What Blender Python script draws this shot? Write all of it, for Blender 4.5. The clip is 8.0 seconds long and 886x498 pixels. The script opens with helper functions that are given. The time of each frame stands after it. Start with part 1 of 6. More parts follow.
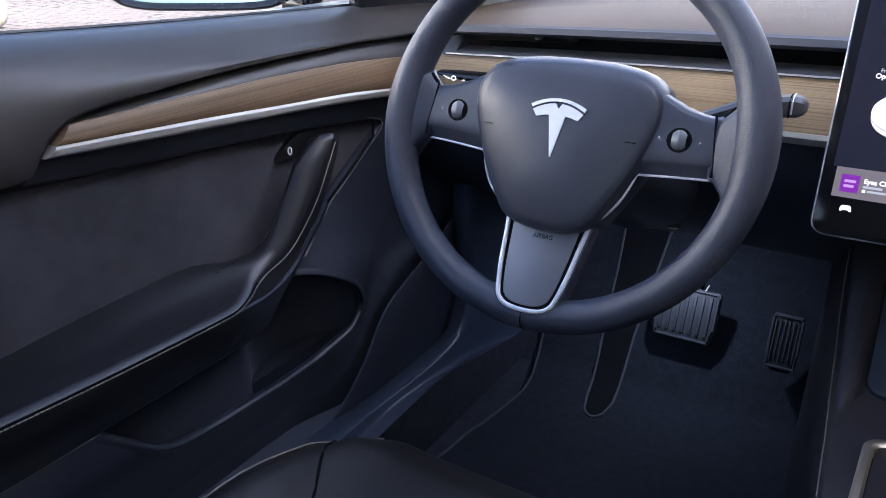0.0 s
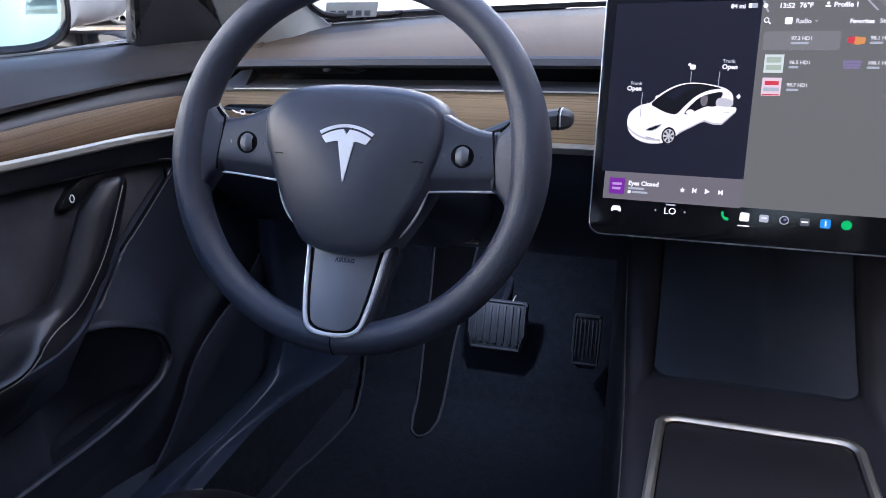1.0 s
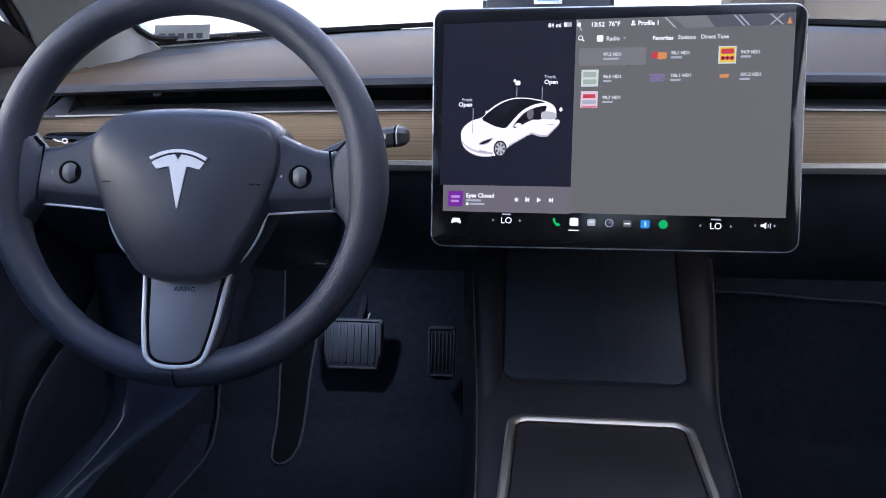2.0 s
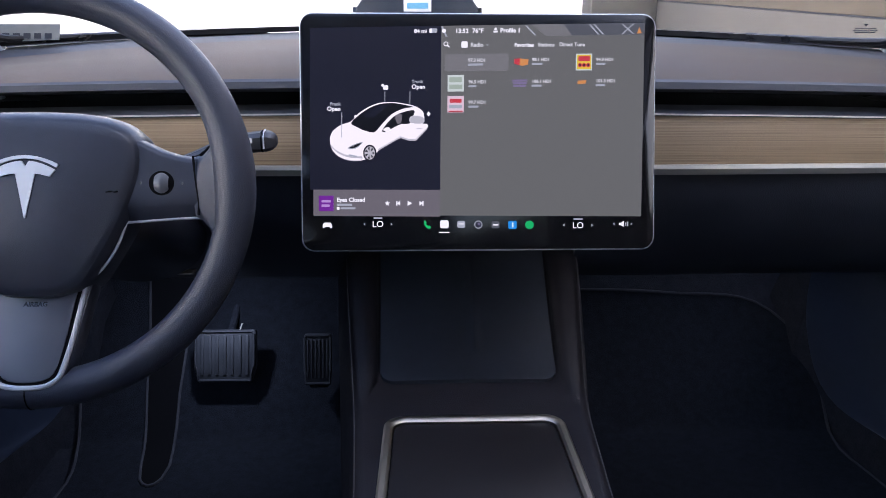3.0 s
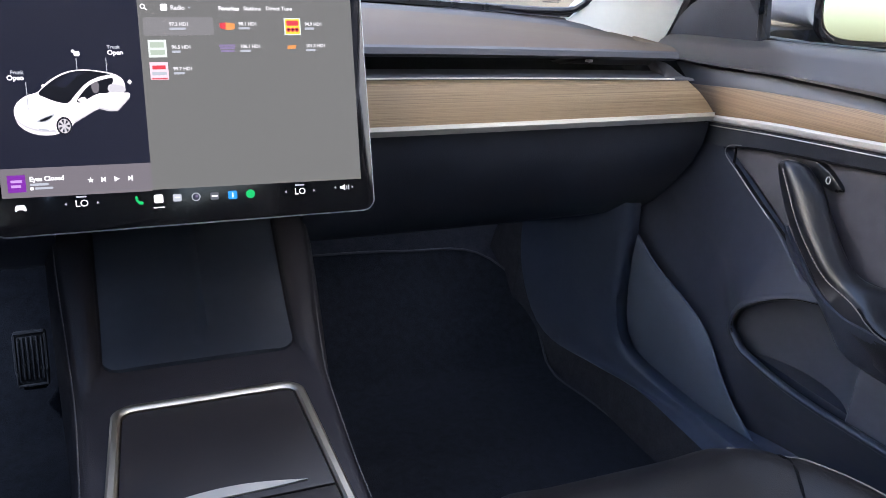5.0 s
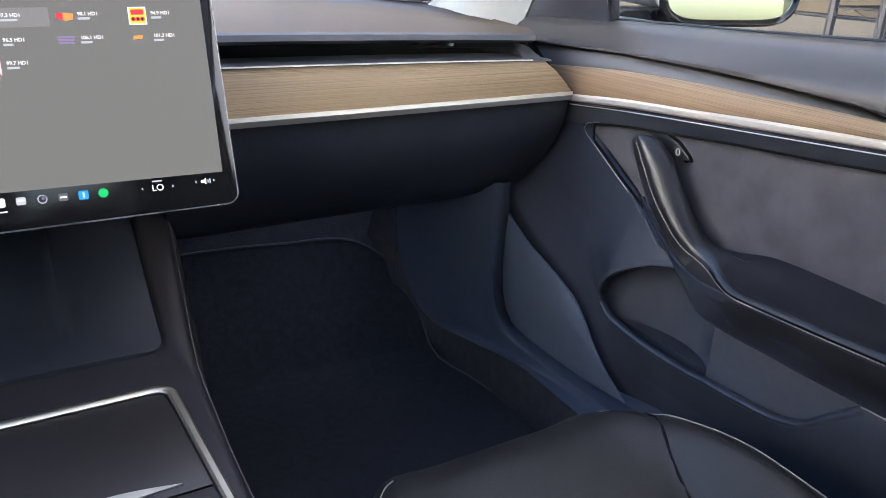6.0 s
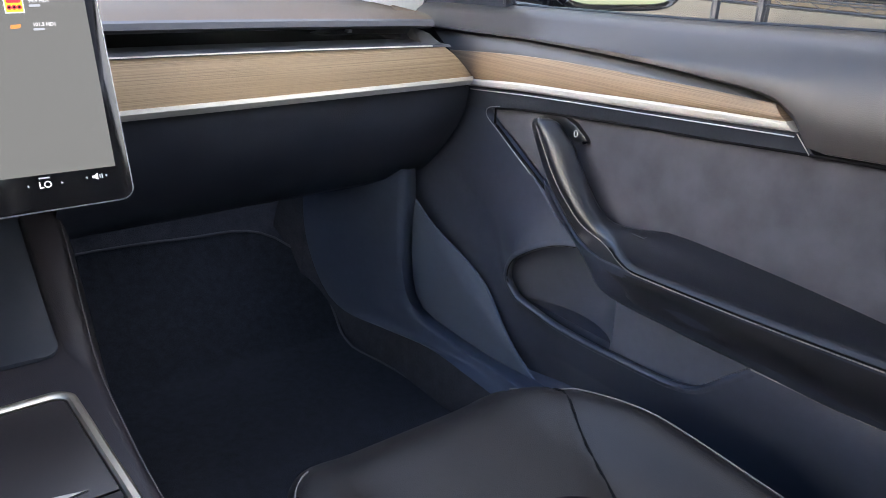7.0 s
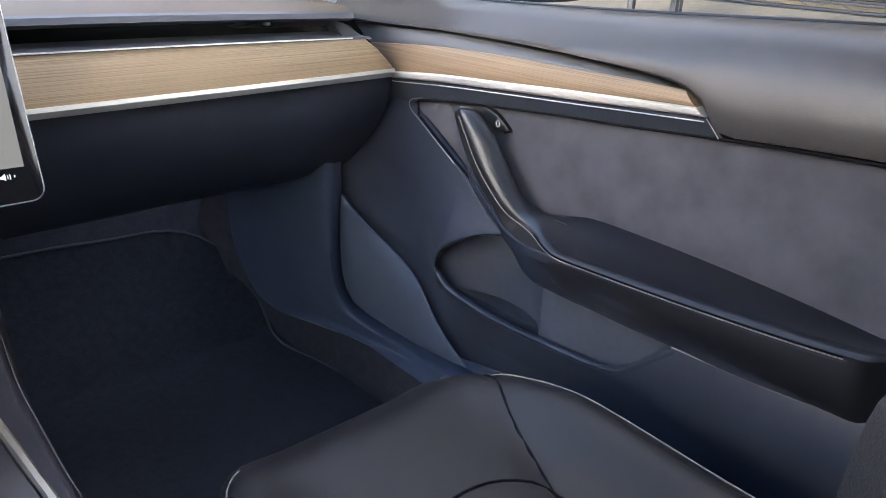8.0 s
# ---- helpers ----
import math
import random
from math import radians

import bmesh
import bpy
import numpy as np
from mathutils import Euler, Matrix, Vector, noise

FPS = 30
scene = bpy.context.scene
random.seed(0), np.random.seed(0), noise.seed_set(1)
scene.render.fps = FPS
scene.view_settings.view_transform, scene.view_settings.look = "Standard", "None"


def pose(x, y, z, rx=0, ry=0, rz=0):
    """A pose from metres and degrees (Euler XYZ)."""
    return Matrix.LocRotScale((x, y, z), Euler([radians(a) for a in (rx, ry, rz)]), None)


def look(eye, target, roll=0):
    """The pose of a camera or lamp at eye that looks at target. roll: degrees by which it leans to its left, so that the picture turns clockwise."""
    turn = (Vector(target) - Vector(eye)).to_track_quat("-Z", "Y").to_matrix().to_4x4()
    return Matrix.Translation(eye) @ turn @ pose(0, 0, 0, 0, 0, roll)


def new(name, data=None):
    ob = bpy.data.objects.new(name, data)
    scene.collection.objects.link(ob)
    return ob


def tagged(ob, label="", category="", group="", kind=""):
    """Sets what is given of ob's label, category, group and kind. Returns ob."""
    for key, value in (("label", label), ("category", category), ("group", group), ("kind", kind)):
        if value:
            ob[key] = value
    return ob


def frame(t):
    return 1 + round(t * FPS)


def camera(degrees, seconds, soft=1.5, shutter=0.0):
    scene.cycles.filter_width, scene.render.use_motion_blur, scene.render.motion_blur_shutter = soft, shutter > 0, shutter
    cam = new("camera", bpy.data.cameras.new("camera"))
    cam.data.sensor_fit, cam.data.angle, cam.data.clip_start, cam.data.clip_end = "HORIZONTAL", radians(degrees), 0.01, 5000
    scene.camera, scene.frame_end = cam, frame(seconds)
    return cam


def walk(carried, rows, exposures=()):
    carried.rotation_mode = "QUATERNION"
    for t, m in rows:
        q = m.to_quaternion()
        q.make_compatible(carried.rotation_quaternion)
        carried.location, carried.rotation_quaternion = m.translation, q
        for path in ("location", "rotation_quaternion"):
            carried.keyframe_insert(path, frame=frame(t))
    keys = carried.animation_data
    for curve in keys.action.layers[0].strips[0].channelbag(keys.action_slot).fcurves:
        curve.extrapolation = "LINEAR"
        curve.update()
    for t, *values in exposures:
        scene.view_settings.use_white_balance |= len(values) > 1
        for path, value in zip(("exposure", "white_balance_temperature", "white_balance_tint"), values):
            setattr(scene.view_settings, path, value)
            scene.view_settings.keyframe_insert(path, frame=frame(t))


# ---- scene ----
cam = camera(59.64, 8.0, soft=0.6)
# seconds, eye, yaw to the left, pitch, roll
ROWS = [
    (0, (-0.0979, -0.0143, 0.8031), 32.727, -23.009, -0.991),
    (0.5, (-0.0871, -0.0155, 0.8006), 25.142, -22.242, -1.279),
    (1, (-0.0777, -0.0164, 0.7968), 18.559, -20.695, -1.471),
    (1.5, (-0.0690, -0.0186, 0.7973), 12.667, -19.962, -1.573),
    (3, (-0.0590, -0.0244, 0.7951), -2.249, -19.107, 0.352),
    (3.5, (-0.0563, -0.0249, 0.8004), -7.215, -19.947, 1.543),
    (4, (-0.0517, -0.0292, 0.7956), -12.288, -20.126, 2.351),
    (4.5, (-0.0472, -0.0328, 0.7942), -17.273, -20.365, 2.675),
    (5, (-0.0424, -0.0343, 0.7939), -22.286, -20.907, 2.577),
    (6.5, (-0.0272, -0.0464, 0.7928), -35.210, -21.730, 2.320),
    (7, (-0.0280, -0.0481, 0.7938), -38.514, -22.149, 2.578),
    (7.5, (-0.0290, -0.0520, 0.7942), -41.558, -22.377, 2.834),
    (8, (-0.0260, -0.0560, 0.7932), -43.929, -22.407, 2.650),
]
STOPS = 4.18
walk(cam, [(t, Matrix.Translation(eye) @ pose(0, 0, 0, 90 + pitch, 0, yaw) @ pose(0, 0, 0, 0, 0, roll)) for t, eye, yaw, pitch, roll in ROWS],
     exposures=[(t, STOPS + e, k, tint) for t, e, k, tint in ((0, 0.66, 5550, 18), (0.5, 0.60, 5480, 18), (1.0, 0.36, 5450, 18), (1.5, 0.26, 5400, 18), (3, 0.05, 5550, 20), (3.5, 0.30, 5570, 18), (4, 0.46, 5600, 16), (5, 0.78, 5800, 15), (6.5, 1.02, 5900, 13), (8, 1.25, 5900, 13))])

# ---- world and light ----
EXPOSURE = STOPS
SUN_ELEV, SUN_AZ = radians(34), radians(99)   # azimuth clockwise from +y
world = bpy.data.worlds.new("sky")
scene.world = world
world.use_nodes = True
wn = world.node_tree.nodes
sky = wn.new("ShaderNodeTexSky")
sky.sky_type, sky.sun_disc, sky.sun_elevation, sky.sun_rotation = "NISHITA", False, SUN_ELEV, SUN_AZ
sky.dust_density, sky.ozone_density = 8.0, 0.3
wn["Background"].inputs[1].default_value = 0.05
world.node_tree.links.new(sky.outputs[0], wn["Background"].inputs[0])
sun_data = bpy.data.lights.new("sun", "SUN")
sun_data.energy, sun_data.angle, sun_data.color = 1.7, radians(0.53), (1.0, 0.95, 0.88)
sun = new("sun", sun_data)
sun_way = Vector((math.sin(SUN_AZ) * math.cos(SUN_ELEV), math.cos(SUN_AZ) * math.cos(SUN_ELEV), math.sin(SUN_ELEV)))
sun.matrix_world = look(sun_way * 30, (0, 0, 0))


# ---- materials ----
def mat(name, color, rough=0.6, metal=0.0, vary=0.15, scale=40.0, bump=0.0, bump_scale=600.0, spec=0.5, stretch=(1, 1, 1), coat=0.0, sheen=0.0, spread=0.06):
    m = bpy.data.materials.new(name)
    m.use_nodes = True
    n, l = m.node_tree.nodes, m.node_tree.links
    b = n["Principled BSDF"]
    b.inputs["Metallic"].default_value = metal
    b.inputs["Specular IOR Level"].default_value = spec
    b.inputs["Coat Weight"].default_value = coat
    b.inputs["Sheen Weight"].default_value = sheen
    co = n.new("ShaderNodeTexCoord")
    mp = n.new("ShaderNodeMapping")
    mp.inputs["Scale"].default_value = stretch
    l.new(co.outputs["Object"], mp.inputs["Vector"])
    big = n.new("ShaderNodeTexNoise")
    big.inputs["Scale"].default_value, big.inputs["Detail"].default_value = scale * 0.2, 3
    fine = n.new("ShaderNodeTexNoise")
    fine.inputs["Scale"].default_value, fine.inputs["Detail"].default_value = scale, 4
    add = n.new("ShaderNodeMath")
    add.operation = "ADD"
    for t in (big, fine):
        l.new(mp.outputs[0], t.inputs["Vector"])
    l.new(big.outputs[0], add.inputs[0])
    l.new(fine.outputs[0], add.inputs[1])
    ramp = n.new("ShaderNodeMapRange")
    ramp.inputs["From Min"].default_value, ramp.inputs["From Max"].default_value = 0.6, 1.4
    ramp.inputs["To Min"].default_value, ramp.inputs["To Max"].default_value = 1 - vary, 1 + vary
    l.new(add.outputs[0], ramp.inputs["Value"])
    mul = n.new("ShaderNodeVectorMath")
    mul.operation = "SCALE"
    mul.inputs[0].default_value = color
    l.new(ramp.outputs[0], mul.inputs["Scale"])
    l.new(mul.outputs[0], b.inputs["Base Color"])
    rr = n.new("ShaderNodeMapRange")
    rr.inputs["From Min"].default_value, rr.inputs["From Max"].default_value = 0.6, 1.4
    rr.inputs["To Min"].default_value, rr.inputs["To Max"].default_value = max(0.02, rough - spread), min(1, rough + spread)
    l.new(add.outputs[0], rr.inputs["Value"])
    l.new(rr.outputs[0], b.inputs["Roughness"])
    if bump:
        grain = n.new("ShaderNodeTexVoronoi")
        grain.inputs["Scale"].default_value = bump_scale
        l.new(mp.outputs[0], grain.inputs["Vector"])
        bp = n.new("ShaderNodeBump")
        bp.inputs["Strength"].default_value, bp.inputs["Distance"].default_value = bump, 0.0006
        l.new(grain.outputs["Distance"], bp.inputs["Height"])
        l.new(bp.outputs[0], b.inputs["Normal"])
    return m


def wood_mat(name, light, dark, rough):
    """Open-pored oak veneer, its grain along the local long axis."""
    m = mat(name, light, rough, vary=0.08, scale=12)
    n, l = m.node_tree.nodes, m.node_tree.links
    b = n["Principled BSDF"]
    co = n.new("ShaderNodeTexCoord")
    mp = n.new("ShaderNodeMapping")
    mp.inputs["Scale"].default_value = (2.6, 2.6, 1500)
    l.new(co.outputs["Object"], mp.inputs["Vector"])
    streak = n.new("ShaderNodeTexNoise")
    streak.inputs["Scale"].default_value, streak.inputs["Detail"].default_value, streak.inputs["Roughness"].default_value = 1.0, 5, 0.65
    l.new(mp.outputs[0], streak.inputs["Vector"])
    mp2 = n.new("ShaderNodeMapping")
    mp2.inputs["Scale"].default_value = (1.2, 1.2, 45)
    l.new(co.outputs["Object"], mp2.inputs["Vector"])
    broad = n.new("ShaderNodeTexNoise")
    broad.inputs["Scale"].default_value, broad.inputs["Detail"].default_value = 1.0, 3
    l.new(mp2.outputs[0], broad.inputs["Vector"])
    mixv = n.new("ShaderNodeMath")
    mixv.operation = "MULTIPLY_ADD"
    mixv.inputs[1].default_value = 0.88
    l.new(streak.outputs[0], mixv.inputs[0])
    half = n.new("ShaderNodeMath")
    half.operation = "MULTIPLY"
    half.inputs[1].default_value = 0.12
    l.new(broad.outputs[0], half.inputs[0])
    l.new(half.outputs[0], mixv.inputs[2])
    cr = n.new("ShaderNodeValToRGB")
    cr.color_ramp.elements[0].position, cr.color_ramp.elements[0].color = 0.38, (*dark, 1)
    cr.color_ramp.elements[1].position, cr.color_ramp.elements[1].color = 0.55, (*light, 1)
    l.new(mixv.outputs[0], cr.inputs[0])
    l.new(cr.outputs[0], b.inputs["Base Color"])
    bp = n.new("ShaderNodeBump")
    bp.inputs["Strength"].default_value, bp.inputs["Distance"].default_value = 0.35, 0.0005
    l.new(streak.outputs[0], bp.inputs["Height"])
    l.new(bp.outputs[0], b.inputs["Normal"])
    return m


def glow(name, color, strength):
    m = bpy.data.materials.new(name)
    m.use_nodes = True
    b = m.node_tree.nodes["Principled BSDF"]
    b.inputs["Base Color"].default_value = (0.01, 0.01, 0.012, 1)
    b.inputs["Roughness"].default_value = 0.35
    b.inputs["Specular IOR Level"].default_value = 0.15
    b.inputs["Emission Color"].default_value = (*color, 1)
    b.inputs["Emission Strength"].default_value = strength * 2 ** -EXPOSURE
    return m


def pane_mat(name, tint, gloss=1.0):
    """Thin pane: clear straight through, with Fresnel gloss."""
    m = bpy.data.materials.new(name)
    m.use_nodes = True
    n, l = m.node_tree.nodes, m.node_tree.links
    n.remove(n["Principled BSDF"])
    tr, gl, mx, lw = n.new("ShaderNodeBsdfTransparent"), n.new("ShaderNodeBsdfGlossy"), n.new("ShaderNodeMixShader"), n.new("ShaderNodeLayerWeight")
    pw, sc = n.new("ShaderNodeMath"), n.new("ShaderNodeMath")
    pw.operation, pw.inputs[1].default_value = "POWER", 5.0
    sc.operation, sc.inputs[1].default_value, sc.inputs[2].default_value = "MULTIPLY_ADD", 0.9 * gloss, 0.05 * gloss
    tr.inputs[0].default_value = (*tint, 1)
    gl.inputs["Roughness"].default_value = 0.02
    l.new(lw.outputs["Facing"], pw.inputs[0])
    l.new(pw.outputs[0], sc.inputs[0])
    l.new(sc.outputs[0], mx.inputs[0])
    l.new(tr.outputs[0], mx.inputs[1])
    l.new(gl.outputs[0], mx.inputs[2])
    l.new(mx.outputs[0], n["Material Output"].inputs[0])
    return m


VINYL = mat("black_vinyl", (0.028, 0.032, 0.042), 0.42, vary=0.25, scale=30, bump=0.4, bump_scale=900, spec=0.38)
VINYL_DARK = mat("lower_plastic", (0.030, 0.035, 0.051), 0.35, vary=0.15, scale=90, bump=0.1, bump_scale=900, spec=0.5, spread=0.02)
DASH_TOP = mat("dash_top_vinyl", (0.092, 0.067, 0.045), 0.55, vary=0.12, scale=30, bump=0.2, bump_scale=900, spec=0.12, spread=0.03)
PAD = mat("door_top_vinyl", (0.044, 0.041, 0.040), 0.40, vary=0.10, scale=60, bump=0.12, bump_scale=900, spec=0.55, spread=0.02)
LEATHER = mat("wheel_leather", (0.046, 0.053, 0.077), 0.40, vary=0.15, scale=40, bump=0.3, bump_scale=1400)
SEAT = mat("seat_vegan_leather", (0.017, 0.015, 0.0148), 0.44, vary=0.2, scale=18, bump=0.2, bump_scale=900, spec=0.3)
SEAT_GRAIN = mat("seat_back_grain", (0.030, 0.030, 0.032), 0.5, vary=0.2, scale=60, bump=0.8, bump_scale=420)
DOOR_ACCENT = mat("door_accent", (0.085, 0.083, 0.084), 0.42, metal=0.2, vary=0.06, scale=40, spread=0.02)
SUEDE = mat("suede_insert", (0.060, 0.061, 0.071), 0.95, vary=0.42, scale=22, bump=0.3, bump_scale=1600, spec=0.1, sheen=0.06)
CARPET = mat("carpet", (0.030, 0.033, 0.042), 0.95, vary=0.35, scale=260, bump=1.0, bump_scale=700, spec=0.1)
MAT_CARPET = mat("mat_carpet", (0.0165, 0.019, 0.025), 0.95, vary=0.45, scale=420, bump=1.0, bump_scale=700, spec=0.15)
BINDING = mat("mat_binding", (0.05, 0.052, 0.06), 0.8, vary=0.3, scale=200)
RUBBER = mat("pedal_rubber", (0.045, 0.048, 0.055), 0.5, vary=0.2, scale=60)
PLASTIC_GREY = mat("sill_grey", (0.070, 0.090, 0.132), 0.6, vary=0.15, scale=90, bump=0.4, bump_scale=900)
HUB = mat("hub_plastic", (0.048, 0.054, 0.074), 0.33, vary=0.1, scale=90, bump=0.12, bump_scale=1500, spread=0.02)
SATIN_BLACK = mat("satin_black", (0.051, 0.051, 0.056), 0.33, vary=0.1, scale=50)
GLOSS_BLACK = mat("gloss_black", (0.008, 0.008, 0.009), 0.12, vary=0.1, scale=50)
LID = mat("console_lid", (0.022, 0.019, 0.019), 0.42, vary=0.1, scale=60, bump=0.12, bump_scale=1300, spec=0.3)
PADRUB = mat("charging_pad", (0.029, 0.034, 0.043), 0.40, vary=0.12, scale=90, bump=0.12, bump_scale=1500, spec=0.5, spread=0.02)
SILVER = mat("satin_silver", (0.66, 0.63, 0.56), 0.36, metal=0.6, vary=0.03, scale=8)
BRIGHT = mat("bright_silver", (0.80, 0.81, 0.83), 0.36, metal=0.35, vary=0.02, scale=8)
CONSOLE = mat("console_plastic", (0.021, 0.0185, 0.021), 0.5, vary=0.2, scale=30, bump=0.3, bump_scale=900, spec=0.35)
ARM = mat("armrest_vinyl", (0.0130, 0.0133, 0.0160), 0.35, vary=0.15, scale=90, bump=0.15, bump_scale=900, spec=0.5, spread=0.02)
TRIM = mat("brushed_metal", (0.62, 0.55, 0.43), 0.40, metal=1.0, vary=0.05, scale=30)
HILL = mat("added_hillside", (0.20, 0.145, 0.09), 0.95, vary=0.35, scale=0.25)
HELPER_WALL = mat("helper_wall_white", (0.80, 0.78, 0.75), 0.9, vary=0.1, scale=2)
ACCENT = mat("accent_satin", (0.145, 0.155, 0.17), 0.42, metal=0.3, vary=0.06, scale=40)
INSERT_EDGE = mat("insert_edge", (0.26, 0.26, 0.27), 0.35, metal=0.5, vary=0.1, scale=60)
LEDGE = mat("vent_ledge", (0.060, 0.061, 0.067), 0.55, vary=0.08, scale=40)
STITCH = mat("stitch_thread", (0.22, 0.20, 0.18), 0.8, vary=0.3, scale=400)
SEAM = mat("seam_black", (0.006, 0.006, 0.007), 0.9, vary=0.2, scale=100, spec=0.1)
# lower plastic with a raised base colour, painting in light the pocket lacks
LINER_LIT = mat("pocket_liner_brightened", (0.055, 0.064, 0.090), 0.42, vary=0.12, scale=90, bump=0.0, spec=0.4, spread=0.02)
KICK = mat("kick_plastic", (0.036, 0.047, 0.075), 0.32, vary=0.12, scale=90, bump=0.0, bump_scale=900, spec=0.55, spread=0.02)
STITCH_DIM = mat("dark_thread", (0.13, 0.125, 0.12), 0.8, vary=0.3, scale=400)
CLOTH = mat("pillar_cloth", (0.38, 0.41, 0.41), 0.9, vary=0.04, scale=120, bump=0.15, bump_scale=1200)
FRIT = mat("glass_frit", (0.010, 0.010, 0.011), 0.3, vary=0.1, scale=40)
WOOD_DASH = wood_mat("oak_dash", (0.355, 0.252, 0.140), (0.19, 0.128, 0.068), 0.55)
# same oak as the dash, colours darkened to paint in the doors' shade
WOOD_SHADED = wood_mat("oak_shaded", (0.225, 0.153, 0.088), (0.12, 0.078, 0.044), 0.55)
PAINT = mat("white_paint", (0.78, 0.79, 0.80), 0.22, vary=0.03, scale=5, coat=0.5)
DARK_PAINT = mat("dark_paint", (0.03, 0.035, 0.045), 0.2, vary=0.1, scale=5, coat=0.5)
TYRE = mat("tyre", (0.02, 0.02, 0.02), 0.8, vary=0.2, scale=50)
ALLOY = mat("alloy", (0.55, 0.55, 0.56), 0.35, metal=0.8, vary=0.1, scale=40)
PAVER = mat("clay_paver", (0.058, 0.050, 0.047), 0.85, vary=0.2, scale=9, bump=0.5, bump_scale=120)
SAND = mat("joint_sand", (0.030, 0.027, 0.025), 0.95, vary=0.25, scale=14, bump=0.5, bump_scale=200)
STUCCO = mat("cream_stucco", (0.17, 0.138, 0.094), 0.9, vary=0.08, scale=14, bump=0.6, bump_scale=160)
STUCCO_LOW = mat("grey_plinth", (0.165, 0.147, 0.115), 0.9, vary=0.1, scale=12, bump=0.6, bump_scale=160)
WIRE = mat("rack_wire", (0.10, 0.10, 0.11), 0.4, metal=0.7, vary=0.15, scale=60)
WRAP = mat("plastic_wrap", (0.42, 0.46, 0.46), 0.18, vary=0.3, scale=30, bump=0.8, bump_scale=60)
MIRROR = mat("mirror_glass", (0.56, 0.72, 0.67), 0.02, metal=1.0, vary=0.01, scale=10, spread=0.0)
CLEAR = pane_mat("clear_glass", (0.93, 0.96, 0.95))
SIDE_GLASS = pane_mat("tinted_side_glass", (0.62, 0.64, 0.62))
TINTED = pane_mat("roof_glass", (0.075, 0.078, 0.085), 0.5)
TAG_PAPER = mat("grey_paper", (0.22, 0.22, 0.19), 0.8, vary=0.1, scale=60)
PAPER = mat("paper", (0.75, 0.74, 0.70), 0.8, vary=0.05, scale=30)
INK = mat("ink", (0.05, 0.05, 0.055), 0.7, vary=0.1, scale=30)

UI_BLACK = glow("display_night", (0.009, 0.0092, 0.017), 1.0)
UI_GREY = glow("display_grey", (0.131, 0.124, 0.106), 1.0)
UI_GREY_LT = glow("display_grey_light", (0.178, 0.165, 0.150), 1.0)
UI_CARD = glow("display_card", (0.145, 0.124, 0.124), 1.0)
UI_WHITE = glow("display_white", (0.95, 0.88, 0.82), 1.0)
UI_SOFT = glow("display_soft_white", (0.66, 0.62, 0.57), 1.0)
UI_SAGE = glow("display_sage", (0.36, 0.40, 0.29), 1.0)
UI_DIM = glow("display_dim", (0.38, 0.38, 0.38), 1.0)
UI_CAR = glow("display_car_white", (0.98, 0.86, 0.79), 1.0)
UI_CAR_SH = glow("display_car_shade", (0.50, 0.46, 0.44), 1.0)
UI_GLASS = glow("display_car_glass", (0.003, 0.003, 0.004), 1.0)
UI_GREEN = glow("display_green", (0.015, 0.40, 0.09), 1.0)
UI_BLUE = glow("display_blue", (0.025, 0.23, 0.56), 1.0)
UI_PURPLE = glow("display_purple", (0.16, 0.02, 0.24), 1.0)
UI_COVER = glow("display_lilac", (0.45, 0.25, 0.50), 1.0)
UI_RED = glow("display_red", (0.55, 0.04, 0.05), 1.0)
UI_YELLOW = glow("display_yellow", (0.75, 0.50, 0.03), 1.0)
UI_ORANGE = glow("display_orange", (0.62, 0.24, 0.06), 1.0)
UI_PALE = glow("display_pale", (0.58, 0.60, 0.50), 1.0)
UI_PINK = glow("display_pink", (0.70, 0.50, 0.50), 1.0)
UI_MAUVE = glow("display_mauve", (0.20, 0.15, 0.24), 1.0)
UI_MAP = glow("display_map", (0.085, 0.085, 0.088), 1.0)


# ---- mesh helpers ----
CABIN = Vector((0.0, 0.1, 0.75))


def thing(name, at=(0, 0, 0), label="", category="", group="", kind=""):
    ob = new(name)
    ob.location = at
    ob.empty_display_size = 0.05
    return tagged(ob, label, category, group, kind)


def mesh_of(name, bm, material, sharp=38):
    bmesh.ops.recalc_face_normals(bm, faces=bm.faces)
    if any(len(e.link_faces) == 1 for e in bm.edges):
        # open sheets show their outer side to the middle of the cabin
        if sum(fc.calc_area() * fc.normal.dot(CABIN - fc.calc_center_median()) for fc in bm.faces) < 0:
            bmesh.ops.reverse_faces(bm, faces=bm.faces)
    for e in bm.edges:
        e.smooth = not (len(e.link_faces) == 2 and e.calc_face_angle(0) > radians(sharp))
    for fc in bm.faces:
        fc.smooth = True
    me = bpy.data.meshes.new(name)
    bm.to_mesh(me)
    bm.free()
    me.materials.append(material)
    return me


def part(name, bm, material, parent, label="", sharp=38):
    """Links a bmesh, given in world metres, as one mesh under a thing or a part."""
    ob = new(name, mesh_of(name, bm, material, sharp))
    if parent is not None:
        ob.parent = parent
        bpy.context.view_layer.update()
        ob.matrix_parent_inverse = parent.matrix_world.inverted()
    return tagged(ob, label)


